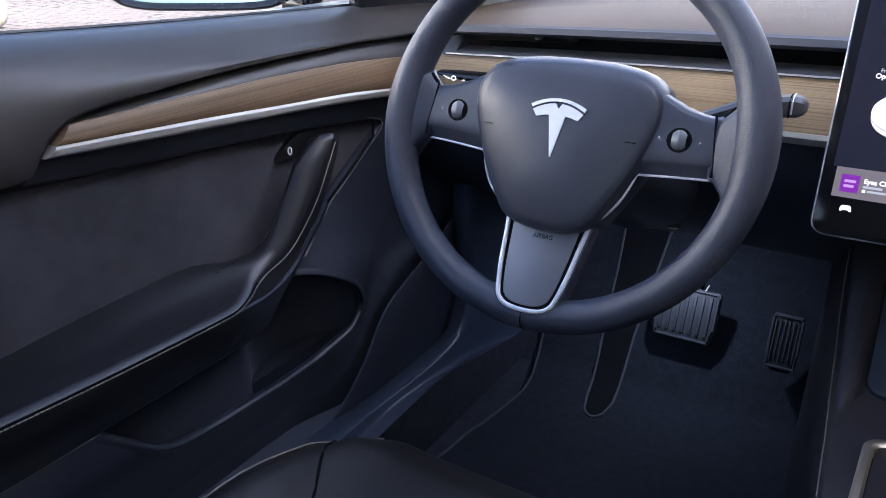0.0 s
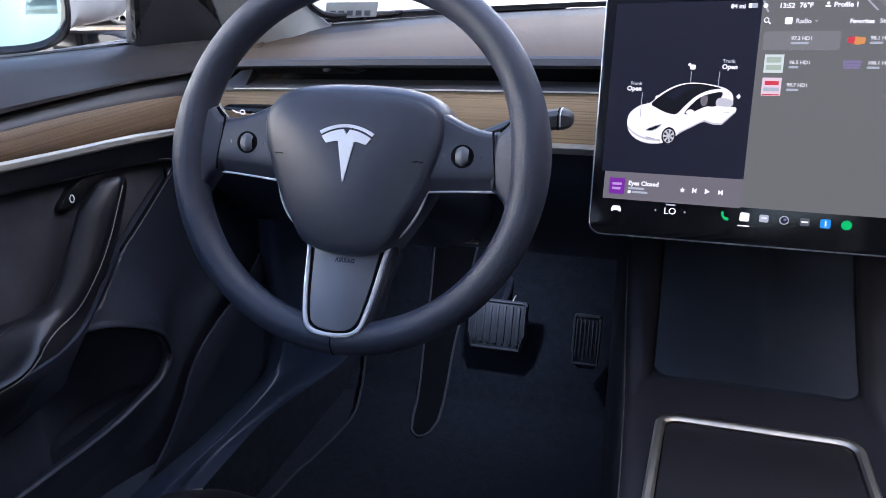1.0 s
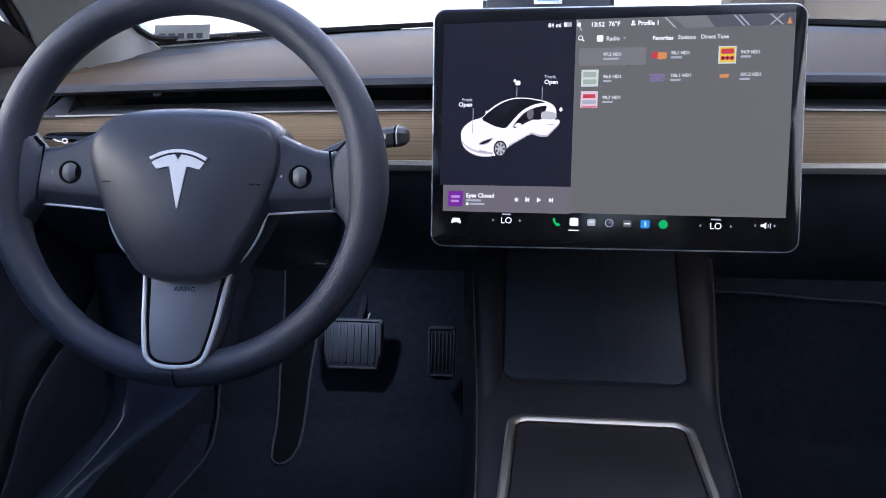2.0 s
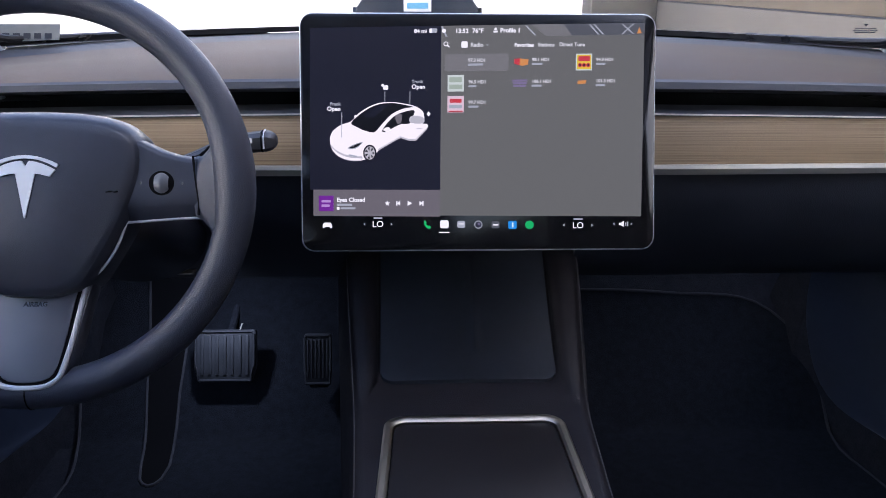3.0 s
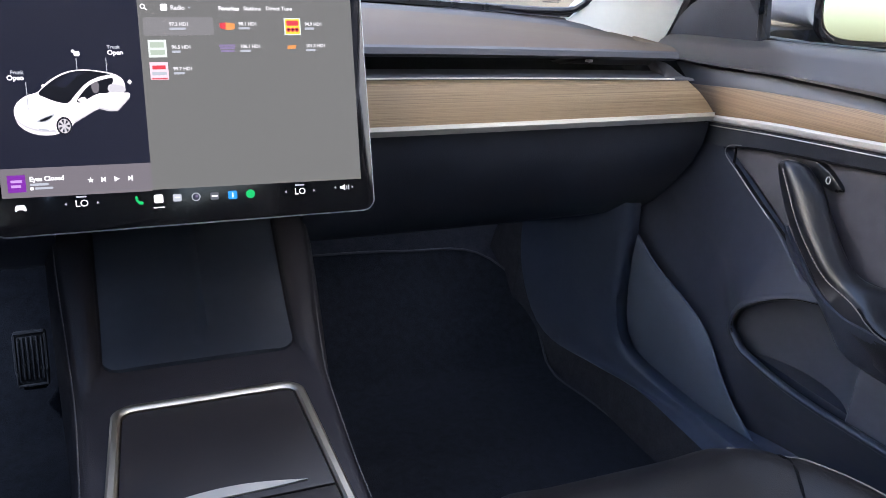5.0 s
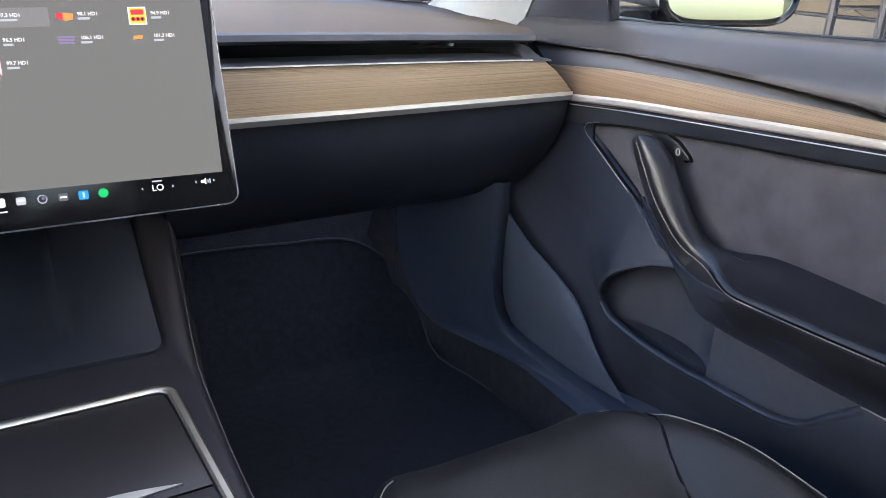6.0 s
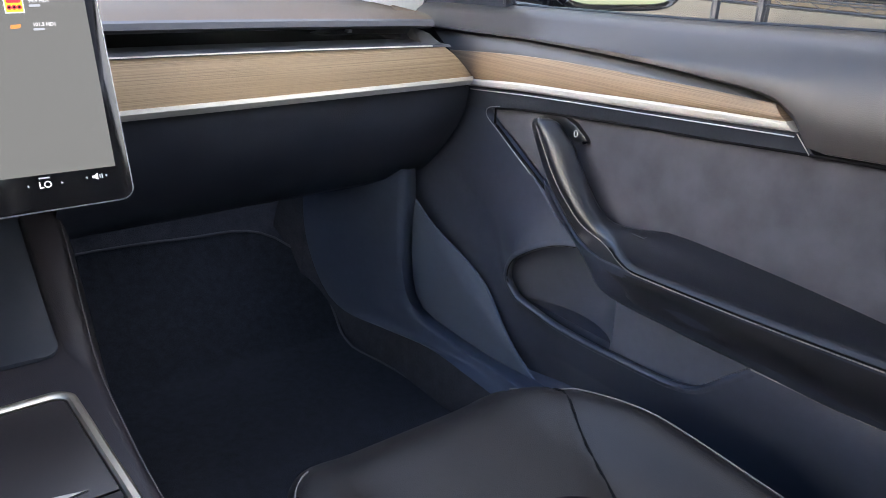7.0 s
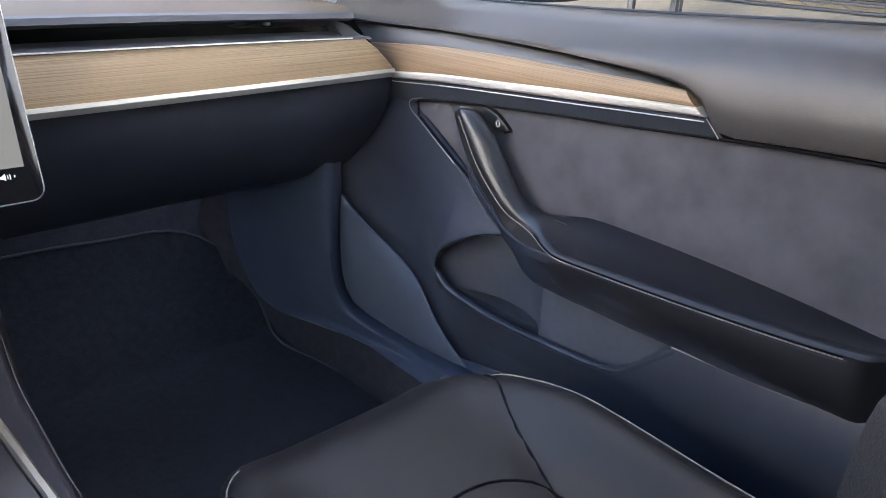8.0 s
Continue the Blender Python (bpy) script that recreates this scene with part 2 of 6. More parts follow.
def smooth(*pts):
    """A smooth function through (t, value) pairs, straight past its ends."""
    pts = sorted(pts)
    t = [p[0] for p in pts]
    v = [p[1] for p in pts]
    d = [(v[i + 1] - v[i]) / (t[i + 1] - t[i]) for i in range(len(t) - 1)]
    g = [d[0]] + [(d[i] + d[i + 1]) / 2 if d[i] * d[i + 1] > 0 else 0 for i in range(len(d) - 1)] + [d[-1]]

    def f(x):
        if x <= t[0]:
            return v[0] + d[0] * 0.3 * (x - t[0])
        if x >= t[-1]:
            return v[-1] + d[-1] * 0.3 * (x - t[-1])
        i = next(k for k in range(len(d)) if x <= t[k + 1])
        h = t[i + 1] - t[i]
        u = (x - t[i]) / h
        return ((2 * u**3 - 3 * u**2 + 1) * v[i] + (u**3 - 2 * u**2 + u) * h * g[i] + (3 * u**2 - 2 * u**3) * v[i + 1] + (u**3 - u**2) * h * g[i + 1])

    return f


def spline(points, n, closed=False):
    """n points evenly along a Catmull-Rom curve through the points."""
    p = [Vector(q) for q in points]
    m = len(p)
    out = []
    segs = m if closed else m - 1
    for i in range(segs):
        a, b, c, d = (p[(i - 1) % m], p[i], p[(i + 1) % m], p[(i + 2) % m]) if closed else (p[max(i - 1, 0)], p[i], p[i + 1], p[min(i + 2, m - 1)])
        for k in range(12):
            u = k / 12
            out.append(0.5 * (2 * b + (c - a) * u + (2 * a - 5 * b + 4 * c - d) * u * u + (3 * b - a - 3 * c + d) * u**3))
    out.append(p[0] if closed else p[-1])
    length = [0.0]
    for i in range(1, len(out)):
        length.append(length[-1] + (out[i] - out[i - 1]).length)
    res = []
    k = 0
    count = n if closed else n - 1
    for j in range(n):
        s = length[-1] * j / count
        while k < len(out) - 2 and length[k + 1] < s:
            k += 1
        seg = length[k + 1] - length[k]
        u = 0 if seg == 0 else (s - length[k]) / seg
        res.append(out[k].lerp(out[k + 1], min(max(u, 0), 1)))
    return res


def loft(rows, ring=False, caps=False, bm=None):
    """Quads between rows of points. ring: each row closes on itself; caps: fill the first and last row."""
    bm = bm or bmesh.new()
    vs = [[bm.verts.new(q) for q in r] for r in rows]
    n = len(rows[0])
    for a, b in zip(vs, vs[1:]):
        for j in range(n if ring else n - 1):
            bm.faces.new((a[j], a[(j + 1) % n], b[(j + 1) % n], b[j]))
    if caps:
        bm.faces.new(vs[0])
        bm.faces.new(vs[-1][::-1])
    return bm


def slab(outline, depth, bevel=0.0, segments=2, bm=None):
    """A prism: the outline (3D points in one plane) pushed along depth, its edges rounded."""
    own = bm is None
    bm = bm or bmesh.new()
    depth = Vector(depth)
    a = [bm.verts.new(q) for q in outline]
    b = [bm.verts.new(Vector(q) + depth) for q in outline]
    n = len(a)
    bm.faces.new(a)
    bm.faces.new(b[::-1])
    for i in range(n):
        bm.faces.new((a[i], b[i], b[(i + 1) % n], a[(i + 1) % n]))
    if bevel and own:
        bmesh.ops.recalc_face_normals(bm, faces=bm.faces)
        es = [e for e in bm.edges if len(e.link_faces) == 2 and e.calc_face_angle(0) > 0.5]
        bmesh.ops.bevel(bm, geom=es, offset=bevel, segments=segments, profile=0.5, affect="EDGES")
    return bm


def box(lo, hi, bevel=0.004, segments=2):
    (x0, y0, z0), (x1, y1, z1) = lo, hi
    return slab([(x0, y0, z0), (x1, y0, z0), (x1, y1, z0), (x0, y1, z0)], (0, 0, z1 - z0), bevel, segments)


def round_rect(x0, y0, x1, y1, r, k=5):
    pts = []
    for cx, cy, a0 in ((x1 - r, y1 - r, 0), (x0 + r, y1 - r, 90), (x0 + r, y0 + r, 180), (x1 - r, y0 + r, 270)):
        for i in range(k + 1):
            a = radians(a0 + 90 * i / k)
            pts.append((cx + r * math.cos(a), cy + r * math.sin(a)))
    return pts


def tube(points, radius, sides=8, closed=False, taper=None):
    pts = [Vector(p) for p in points]
    rows = []
    n = len(pts)
    for i, p in enumerate(pts):
        a, b = (pts[(i - 1) % n], pts[(i + 1) % n]) if closed else (pts[max(i - 1, 0)], pts[min(i + 1, n - 1)])
        d = (b - a).normalized()
        side = d.cross(Vector((0, 0, 1)) if abs(d.z) < 0.9 else Vector((0, 1, 0))).normalized()
        up = side.cross(d)
        r = radius if taper is None else radius * taper(i / (n - 1))
        rows.append([p + side * (r * math.cos(2 * math.pi * k / sides)) + up * (r * math.sin(2 * math.pi * k / sides)) for k in range(sides)])
    if closed:
        rows.append(rows[0])
        bm = loft(rows, ring=True)
        bmesh.ops.remove_doubles(bm, verts=bm.verts, dist=1e-6)
        return bm
    return loft(rows, ring=True, caps=True)


def stitches(points, radius, dash=0.0030, gap=0.0018):
    """A row of short thread stitches along a line."""
    pts = [Vector(p) for p in points]
    dist = [0.0]
    for a, c in zip(pts, pts[1:]):
        dist.append(dist[-1] + (c - a).length)

    def along(d):
        for i in range(len(pts) - 1):
            if d <= dist[i + 1]:
                return pts[i].lerp(pts[i + 1], (d - dist[i]) / max(1e-9, dist[i + 1] - dist[i]))
        return pts[-1]

    bm = bmesh.new()
    d = 0.0
    while d + dash < dist[-1]:
        a, c = along(d), along(d + dash)
        way = (c - a).normalized()
        side = way.cross(Vector((0, 0, 1)) if abs(way.z) < 0.9 else Vector((0, 1, 0))).normalized()
        up = side.cross(way)
        loft([[p + (side * x + up * y) * radius for x, y in ((1, 0), (0, 1), (-1, 0), (0, -1))] for p in (a, c)], ring=True, caps=True, bm=bm)
        d += dash + gap
    return bm


def mirrored(s, rows):
    return [[(s * q[0], q[1], q[2]) for q in r] for r in rows]


def lerp(a, b, u):
    return a + (b - a) * u


class Plane:
    """A tilted work plane: u to the right, v up, n towards the seats. yaw swings it round the upright, turn spins it in itself."""

    def __init__(self, at, tilt, yaw=0.0, turn=0.0):
        self.at = Vector(at)
        swing = Matrix.Rotation(radians(yaw), 3, "Z")
        u, v = Vector((1, 0, 0)), Vector((0, math.sin(radians(tilt)), math.cos(radians(tilt))))
        c, d = math.cos(radians(turn)), math.sin(radians(turn))
        self.u, self.v = swing @ (u * c + v * d), swing @ (v * c - u * d)
        self.n = self.u.cross(self.v)

    def __call__(self, u, v, n=0.0):
        return self.at + self.u * u + self.v * v + self.n * n

    def flat(self, outline, n0, n1, bevel=0.0):
        return slab([self(a, b, n0) for a, b in outline], self.n * (n1 - n0), bevel)


# ---- ground and surroundings ----
GROUND_Z = -0.35
ground = tagged(part("ground", loft([[(x, y, GROUND_Z - 0.012) for x in (-400, -20, 20, 400)] for y in (-400, -20, 30, 400)]), SAND, None), "sandy joints and ground under a paved driveway", "ground", kind="structure")


def paver_mesh():
    return mesh_of("paver", box((-0.098, -0.048, -0.05), (0.098, 0.048, 0), 0.006, 1), PAVER)


# ---- house wall, neighbours and added light helpers outside ----
wall = thing("wall_house", (3.2, 2.0, GROUND_Z), "cream stucco house wall with a grey plinth", "wall", kind="structure")
part("wall_face", box((3.2, -2.2, 0.575), (3.5, 2.6, 6.5), 0.01), STUCCO, wall)
part("garden_wall", box((3.2, 2.6, 0.575), (3.5, 11.5, 3.6), 0.01), STUCCO, wall, "lower cream wall")
part("plinth", box((3.188, -2.2, GROUND_Z - 0.05), (3.5, 11.5, 0.563), 0.01), STUCCO_LOW, wall, "grey plinth")
part("drip_line", box((3.194, -2.2, 0.5632), (3.3, 11.5, 0.5748), 0.002), INK, wall, "dark joint")
part("gate_post", box((2.3, 10.6, GROUND_Z - 0.05), (3.18, 11.2, 3.0), 0.02), STUCCO_LOW, wall, "grey gate post")


def wire_rack():
    rack = thing("wire_rack", (2.7, 0.9, GROUND_Z), "dark chrome wire shelving rack beside a cream wall", "rack")
    for x in (2.60, 2.94):
        for y in (0.085, 1.70, 1.516):
            if x > 2.7 and y == 1.516:
                continue
            part("post", tube([(x, y, GROUND_Z - 0.01), (x, y, 1.3)], 0.016, 8), WIRE, rack)
    for z in (0.612, 0.12, 1.10):
        for x in (2.60, 2.94):
            for dz in (0, 0.03):
                part("rail", tube([(x, 0.085, z + dz), (x, 1.70, z + dz)], 0.0035, 6), WIRE, rack)
            zig = [(x, 0.085 + 0.0673 * k, z + (0.03 if k % 2 else 0)) for k in range(25)]
            part("truss", tube(zig, 0.002, 5), WIRE, rack)
        bm = bmesh.new()
        for k in range(40):
            y = 0.10 + k * 0.0405
            loft([[Vector((xx, y + 0.002 * math.cos(a), z + 0.034 + 0.002 * math.sin(a))) for a in (0, 2.1, 4.2)] for xx in (2.60, 2.94)], ring=True, bm=bm)
        part("shelf_wire", bm, WIRE, rack, "many parallel shelf wires")
    return rack


wire_rack()
bundle = thing("wrapped_bundle", (2.78, 0.6, 0.65), "bundle in clear crumpled plastic wrap on a rack", "bundle")
rows = []
for k in range(13):
    a = k / 12
    r = 0.15 * (1 - abs(2 * a - 1) ** 4) + 0.01
    rows.append([(2.77 + r * math.cos(b) * 0.95 + 0.012 * math.sin(5 * b + 7 * a), 0.88 - a * 0.62, 0.745 + r * 0.55 * math.sin(b) + 0.008 * math.sin(9 * b + 5 * a)) for b in [2 * math.pi * j / 20 for j in range(20)]])
part("wrap", loft(rows, ring=True, caps=True), WRAP, bundle)


def wheel_parts(parent, x, y, z, r, s):
    rows = []
    for k in range(28):
        a = 2 * math.pi * k / 28
        rows.append([(x + s * w, y + q * math.cos(a), z + q * math.sin(a)) for w, q in ((0, r - 0.07), (-0.03, r - 0.03), (-0.02, r), (0.16, r), (0.2, r - 0.05), (0.2, r - 0.07))])
    rows.append(rows[0])
    bm = loft(rows)
    bmesh.ops.remove_doubles(bm, verts=bm.verts, dist=1e-6)
    tyre = part("tyre", bm, TYRE, parent)
    for k in range(10):
        a = 2 * math.pi * k / 10
        d, e = Vector((0, math.cos(a), math.sin(a))), Vector((0, -math.sin(a), math.cos(a)))
        c = Vector((x, y, z))
        part("spoke", slab([c + d * 0.03 - e * 0.02, c + d * (r - 0.07) - e * 0.012, c + d * (r - 0.07) + e * 0.012, c + d * 0.03 + e * 0.02], (s * 0.03, 0, 0), 0.003, 1), ALLOY, tyre)


def parked_car(name, label, paint, at, heading):
    """A saloon built along +y from its own middle; heading turns it."""
    car = thing(name, (0, 0, GROUND_Z), label, "car")
    z0 = GROUND_Z
    top = smooth((-2.3, 0.98), (-2.2, 1.03), (-1.9, 1.06), (-1.2, 1.10), (-0.4, 1.40), (0.4, 1.42), (1.1, 1.02), (1.9, 0.84), (2.3, 0.55))
    rows = []
    for k in range(33):
        y = -2.3 + 4.6 * k / 32
        w = 0.92 - 0.16 * abs(y / 2.3) ** 4
        h = top(y)
        shoulder = min(h, 0.86)
        roofw = w - 0.26 * min(1, max(0, h - 0.86) / 0.4)
        prof = [(-w, 0.22), (-w, 0.55), (-w * 0.98, shoulder - 0.02), (-roofw * 0.96, h - 0.02), (-roofw * 0.6, h), (roofw * 0.6, h), (roofw * 0.96, h - 0.02), (w * 0.98, shoulder - 0.02), (w, 0.55), (w, 0.22)]
        rows.append([(q[0], y, z0 + q[1]) for q in prof])
    part("body", loft(rows, ring=True, caps=True), paint, car, sharp=25)
    for sx in (-1, 1):
        for a, b in ((-1.05, -0.15), (-0.1, 0.75)):
            part("side_window", slab([(sx * 0.925, a, z0 + 0.9), (sx * 0.925, b, z0 + 0.9), (sx * 0.80, b - 0.08 * (b > 0.5) * 4, z0 + 1.3), (sx * 0.80, a + 0.12, z0 + 1.3)], (sx * 0.01, 0, 0), 0.002, 1), GLOSS_BLACK, car)
        for y in (-1.42, 1.42):
            wheel_parts(car, sx * 0.90, y, z0 + 0.33, 0.33, -sx)
        part("headlight", slab([(sx * 0.55, 2.17, z0 + 0.62), (sx * 0.82, 2.05, z0 + 0.66), (sx * 0.82, 2.05, z0 + 0.74), (sx * 0.55, 2.17, z0 + 0.70)], (0, 0.07, 0), 0.01, 1), BRIGHT, car)
        part("tail_light", slab([(sx * 0.5, -2.28, z0 + 0.72), (sx * 0.8, -2.22, z0 + 0.72), (sx * 0.8, -2.2, z0 + 0.84), (sx * 0.5, -2.24, z0 + 0.82)], (0, -0.03, 0), 0.008, 1), GLOSS_BLACK, car)
    plate = part("number_plate", box((-0.17, -2.335, z0 + 0.79), (0.17, -2.302, z0 + 0.93), 0.004), PAPER, car, "pale number plate with blank bars")
    part("bar", box((-0.13, -2.339, z0 + 0.825), (0.13, -2.336, z0 + 0.895), 0.0), mat("plate_blue", (0.12, 0.35, 0.5), 0.5), plate)
    car.matrix_world = pose(at[0], at[1], GROUND_Z, 0, 0, heading)
    return car


parked_car("parked_car", "white saloon car parked on the driveway", PAINT, (-13.2, 13.5), -50)
parked_car("parked_car", "dark saloon car parked on the sunlit driveway", DARK_PAINT, (0.0, 12.25), 0)


pot = thing("plant_pot", (-10.2, 5.25, GROUND_Z), "large cream round-bottomed stone pot on the paving", "pot")
pot_rows = []
for r, z in ((0.10, 0.0), (0.20, 0.015), (0.27, 0.06), (0.315, 0.14), (0.33, 0.24), (0.33, 0.52), (0.35, 0.54), (0.35, 0.62), (0.31, 0.625), (0.30, 0.52)):
    pot_rows.append([(-10.2 + r * math.cos(0.2618 * k), 5.25 + r * math.sin(0.2618 * k), GROUND_Z + z) for k in range(24)])
part("bowl", loft(pot_rows, ring=True, caps=True), STUCCO_LOW, pot)


# unseen hill, added to cut windscreen sky light and give brown reflections
hill_rows = []
for k in range(14):
    r = 48 + 9.0 * k
    row = []
    for j in range(41):
        a = radians(-75 + 3.4 * j)
        bump = noise.noise(Vector((r * 0.05, j * 0.35, 1.7)))
        row.append((r * math.sin(a), r * math.cos(a), GROUND_Z - 0.3 + 46 * (1 - math.exp(-((k / 7.5) ** 1.7))) * (1 + 0.16 * bump)))
    hill_rows.append(row)
tagged(part("added_hill", loft(hill_rows), HILL, None), "unseen brown hillside added to cut sky light ahead", "hillside", kind="structure")
# added wall ahead, blocks part of the sky light entering the windscreen
tagged(part("sky_block_wall", box((-13.0, 17.0, GROUND_Z - 0.1), (4.5, 17.4, 8.0), 0.05), HELPER_WALL, None), "pale wall added beyond the parked cars to block sky light", "wall", kind="structure")
# unseen reflector wall, added to bounce sun through the driver's window
tagged(part("bounce_wall", box((-17.5, -22, GROUND_Z - 0.1), (-17, 7, 11.0), 0.05), HELPER_WALL, None), "unseen pale wall added to bounce sun into the cabin", "wall", kind="structure")

# ---- cabin shell ----
FLOOR_Z = 0.11
shell = thing("cabin_shell", (0, 0, FLOOR_Z), "dark cabin shell of the car with a tinted glass roof", "car body", kind="structure")
part("floor", box((-0.70, -1.5, FLOOR_Z - 0.03), (0.70, 1.03, FLOOR_Z), 0.0), CARPET, shell)
toe = []
for y, z in ((1.02, FLOOR_Z - 0.002), (1.10, FLOOR_Z + 0.055), (1.22, FLOOR_Z + 0.19), (1.34, FLOOR_Z + 0.36), (1.40, 0.62)):
    toe.append([(x, y, z) for x in (-0.74, -0.3, 0.3, 0.74)])
part("toe_board", loft(toe), CARPET, shell)
part("firewall", box((-0.78, 1.40, FLOOR_Z), (0.78, 1.43, 0.70), 0.0), CARPET, shell)
part("rear_wall", box((-0.80, -1.55, FLOOR_Z - 0.2), (0.80, -1.50, 0.76), 0.0), VINYL, shell)
rear_window = part("rear_window", slab([(-0.56, -1.43, 1.015), (0.56, -1.43, 1.015), (0.62, -1.545, 0.764), (-0.62, -1.545, 0.764)], (0, -0.004, 0.001)), CLEAR, shell, "clear rear window")
rear_window.visible_shadow = False
part("rear_side", box((0.72, -1.5, FLOOR_Z - 0.1), (0.80, -0.14, 0.73), 0.0), VINYL, shell)
# unseen opaque panel, added to keep side light off the driver door
part("rear_light_block", slab([(0.74, -1.45, 0.73), (0.74, -0.16, 0.73), (0.60, -0.16, 1.13), (0.60, -1.40, 1.0)], (0.05, 0, 0)), GLOSS_BLACK, shell, "opaque black panel added to block rear side light")
part("rear_flank", box((0.80, -1.55, FLOOR_Z + 0.02), (0.87, -0.145, 0.70), 0.02, 3), PAINT, shell, "white painted rear flank")
part("rocker", box((0.79, -2.0, FLOOR_Z - 0.10), (0.865, 1.05, FLOOR_Z + 0.016), 0.01), GLOSS_BLACK, shell, "black rocker panel")
part("rear_sill", box((-0.80, -1.5, FLOOR_Z - 0.1), (-0.68, -0.14, 0.20), 0.0), VINYL, shell)
for s in (-1, 1):
    part("sill_box", box((min(s * 0.715, s * 0.78), -0.14, FLOOR_Z - 0.05), (max(s * 0.715, s * 0.78), 0.90, 0.30), 0.0), VINYL_DARK, shell)
    part("footwell_side", box((min(s * 0.735, s * 0.78), 0.86, FLOOR_Z - 0.05), (max(s * 0.735, s * 0.78), 1.43, 0.655), 0.0), CARPET, shell)
    rail = [(s * 0.67, 1.18, 0.70), (s * 0.645, 0.85, 0.93), (s * 0.60, 0.45, 1.10), (s * 0.575, 0.0, 1.16), (s * 0.575, -0.7, 1.14), (s * 0.62, -1.45, 0.95)]
    part("b_pillar", slab([(s * 0.74, -0.30, 0.70), (s * 0.74, -0.16, 0.70), (s * 0.60, -0.14, 1.13), (s * 0.60, -0.24, 1.13)], (s * 0.05, 0, 0), 0.01), CLOTH, shell)
    part("roof_rail", tube(spline(rail[2:], 14), 0.04, 8), CLOTH, shell)
roof_rows = []
for k in range(9):
    y = 0.42 - 1.85 * k / 8
    h = 1.13 + 0.04 * math.sin(math.pi * k / 8) - 0.12 * max(0, (k - 5) / 3) ** 2
    roof_rows.append([(x, y, h + 0.03 * (1 - (x / 0.58) ** 2)) for x in (-0.58, -0.3, 0, 0.3, 0.58)])
roof_glass = part("roof_glass", loft(roof_rows), TINTED, shell, "dark tinted roof glass")
part("header", box((-0.58, 0.38, 1.12), (0.58, 0.46, 1.15), 0.01), CLOTH, shell)


def glass_y(x):
    return 1.35 - 0.42 * x * x


ws = []
for k in range(9):
    u = k / 8
    ws.append([(x * lerp(1.0, 0.86, u), lerp(glass_y(x), 0.44, u), lerp(0.716, 1.14, u) + 0.05 * math.sin(math.pi * u)) for x in [-0.70 + 0.14 * j for j in range(11)]])
windscreen = tagged(part("windscreen", loft(ws), CLEAR, None), "clear raked windscreen above the dashboard", "windscreen", kind="structure")
windscreen.visible_shadow = False


# ---- dashboard ----
def dash_part(name, ring, material, label="", x0=-1.0, x1=1.0, n=48):
    """ring: (half width, y(x), z(x)) round the cross-section; stations run from x0 to x1 of the half width."""
    rows = []
    for j in range(n + 1):
        u = lerp(x0, x1, j / n)
        rows.append([(w * u, fy(w * u), fz(w * u)) for w, fy, fz in ring])
    return part(name, loft(rows, ring=True, caps=True), material, dashboard, label)


def q(a, b=0.0):
    return lambda x: a + b * x * x


dashboard = thing("dashboard", (0, 0.8, 0.4), "dark dashboard with an open-pored oak strip and slim air vent", "dashboard")
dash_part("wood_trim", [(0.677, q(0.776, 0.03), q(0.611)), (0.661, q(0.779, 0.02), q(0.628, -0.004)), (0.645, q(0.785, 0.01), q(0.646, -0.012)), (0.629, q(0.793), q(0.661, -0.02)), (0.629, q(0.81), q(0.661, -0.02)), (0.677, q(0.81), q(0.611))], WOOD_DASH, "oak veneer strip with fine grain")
dash_part("silver_strip", [(0.677, q(0.7735, 0.03), q(0.6112)), (0.677, q(0.7725, 0.03), q(0.6068)), (0.677, q(0.779, 0.03), q(0.599)), (0.677, q(0.80, 0.03), q(0.600)), (0.677, q(0.80, 0.03), q(0.6112))], SILVER, "satin champagne metal strip")
dash_part("vent_ledge", [(0.638, q(0.7905), q(0.6615, -0.02)), (0.636, q(0.792), q(0.6642, -0.02)), (0.618, q(0.836), q(0.6672, -0.02)), (0.61, q(0.93), q(0.650, -0.02)), (0.638, q(0.80), q(0.6615, -0.02))], LEDGE, "grey ledge below the vent slot")
dash_part("bright_line", [(0.606, q(0.7898), q(0.6626, -0.02)), (0.606, q(0.7900), q(0.6638, -0.02)), (0.606, q(0.7912), q(0.6642, -0.02))], SILVER, "thin bright line")
dash_part("vent_back", [(0.63, q(0.90), q(0.64, -0.02)), (0.63, q(0.90), q(0.70, -0.03)), (0.63, q(0.92), q(0.70, -0.03)), (0.63, q(0.92), q(0.64, -0.02))], GLOSS_BLACK)
dash_part("top_pad", [(0.610, q(0.822), q(0.6850, -0.022)), (0.612, q(0.807), q(0.6865, -0.022)), (0.613, q(0.800), q(0.691, -0.024)), (0.615, q(0.803), q(0.6965, -0.026)), (0.630, q(0.83), q(0.7030, -0.034)), (0.652, q(0.87), q(0.7090, -0.048)), (0.678, q(0.92), q(0.7145, -0.063)), (0.703, q(0.97), q(0.7180, -0.077)), (0.716, q(1.0), q(0.7192, -0.085)), (0.716, q(1.12, -0.12), q(0.7205, -0.072)), (0.716, q(1.12, -0.12), q(0.66))], DASH_TOP, "soft charcoal top pad")
dash_part("pad_lip", [(0.611, q(0.815), q(0.6845, -0.022)), (0.6125, q(0.8055), q(0.6850, -0.022)), (0.614, q(0.7985), q(0.6895, -0.024)), (0.616, q(0.8015), q(0.6962, -0.026)), (0.618, q(0.8065), q(0.6985, -0.027)), (0.612, q(0.82), q(0.690, -0.024))], LEDGE, "blue-grey lip of the pad")
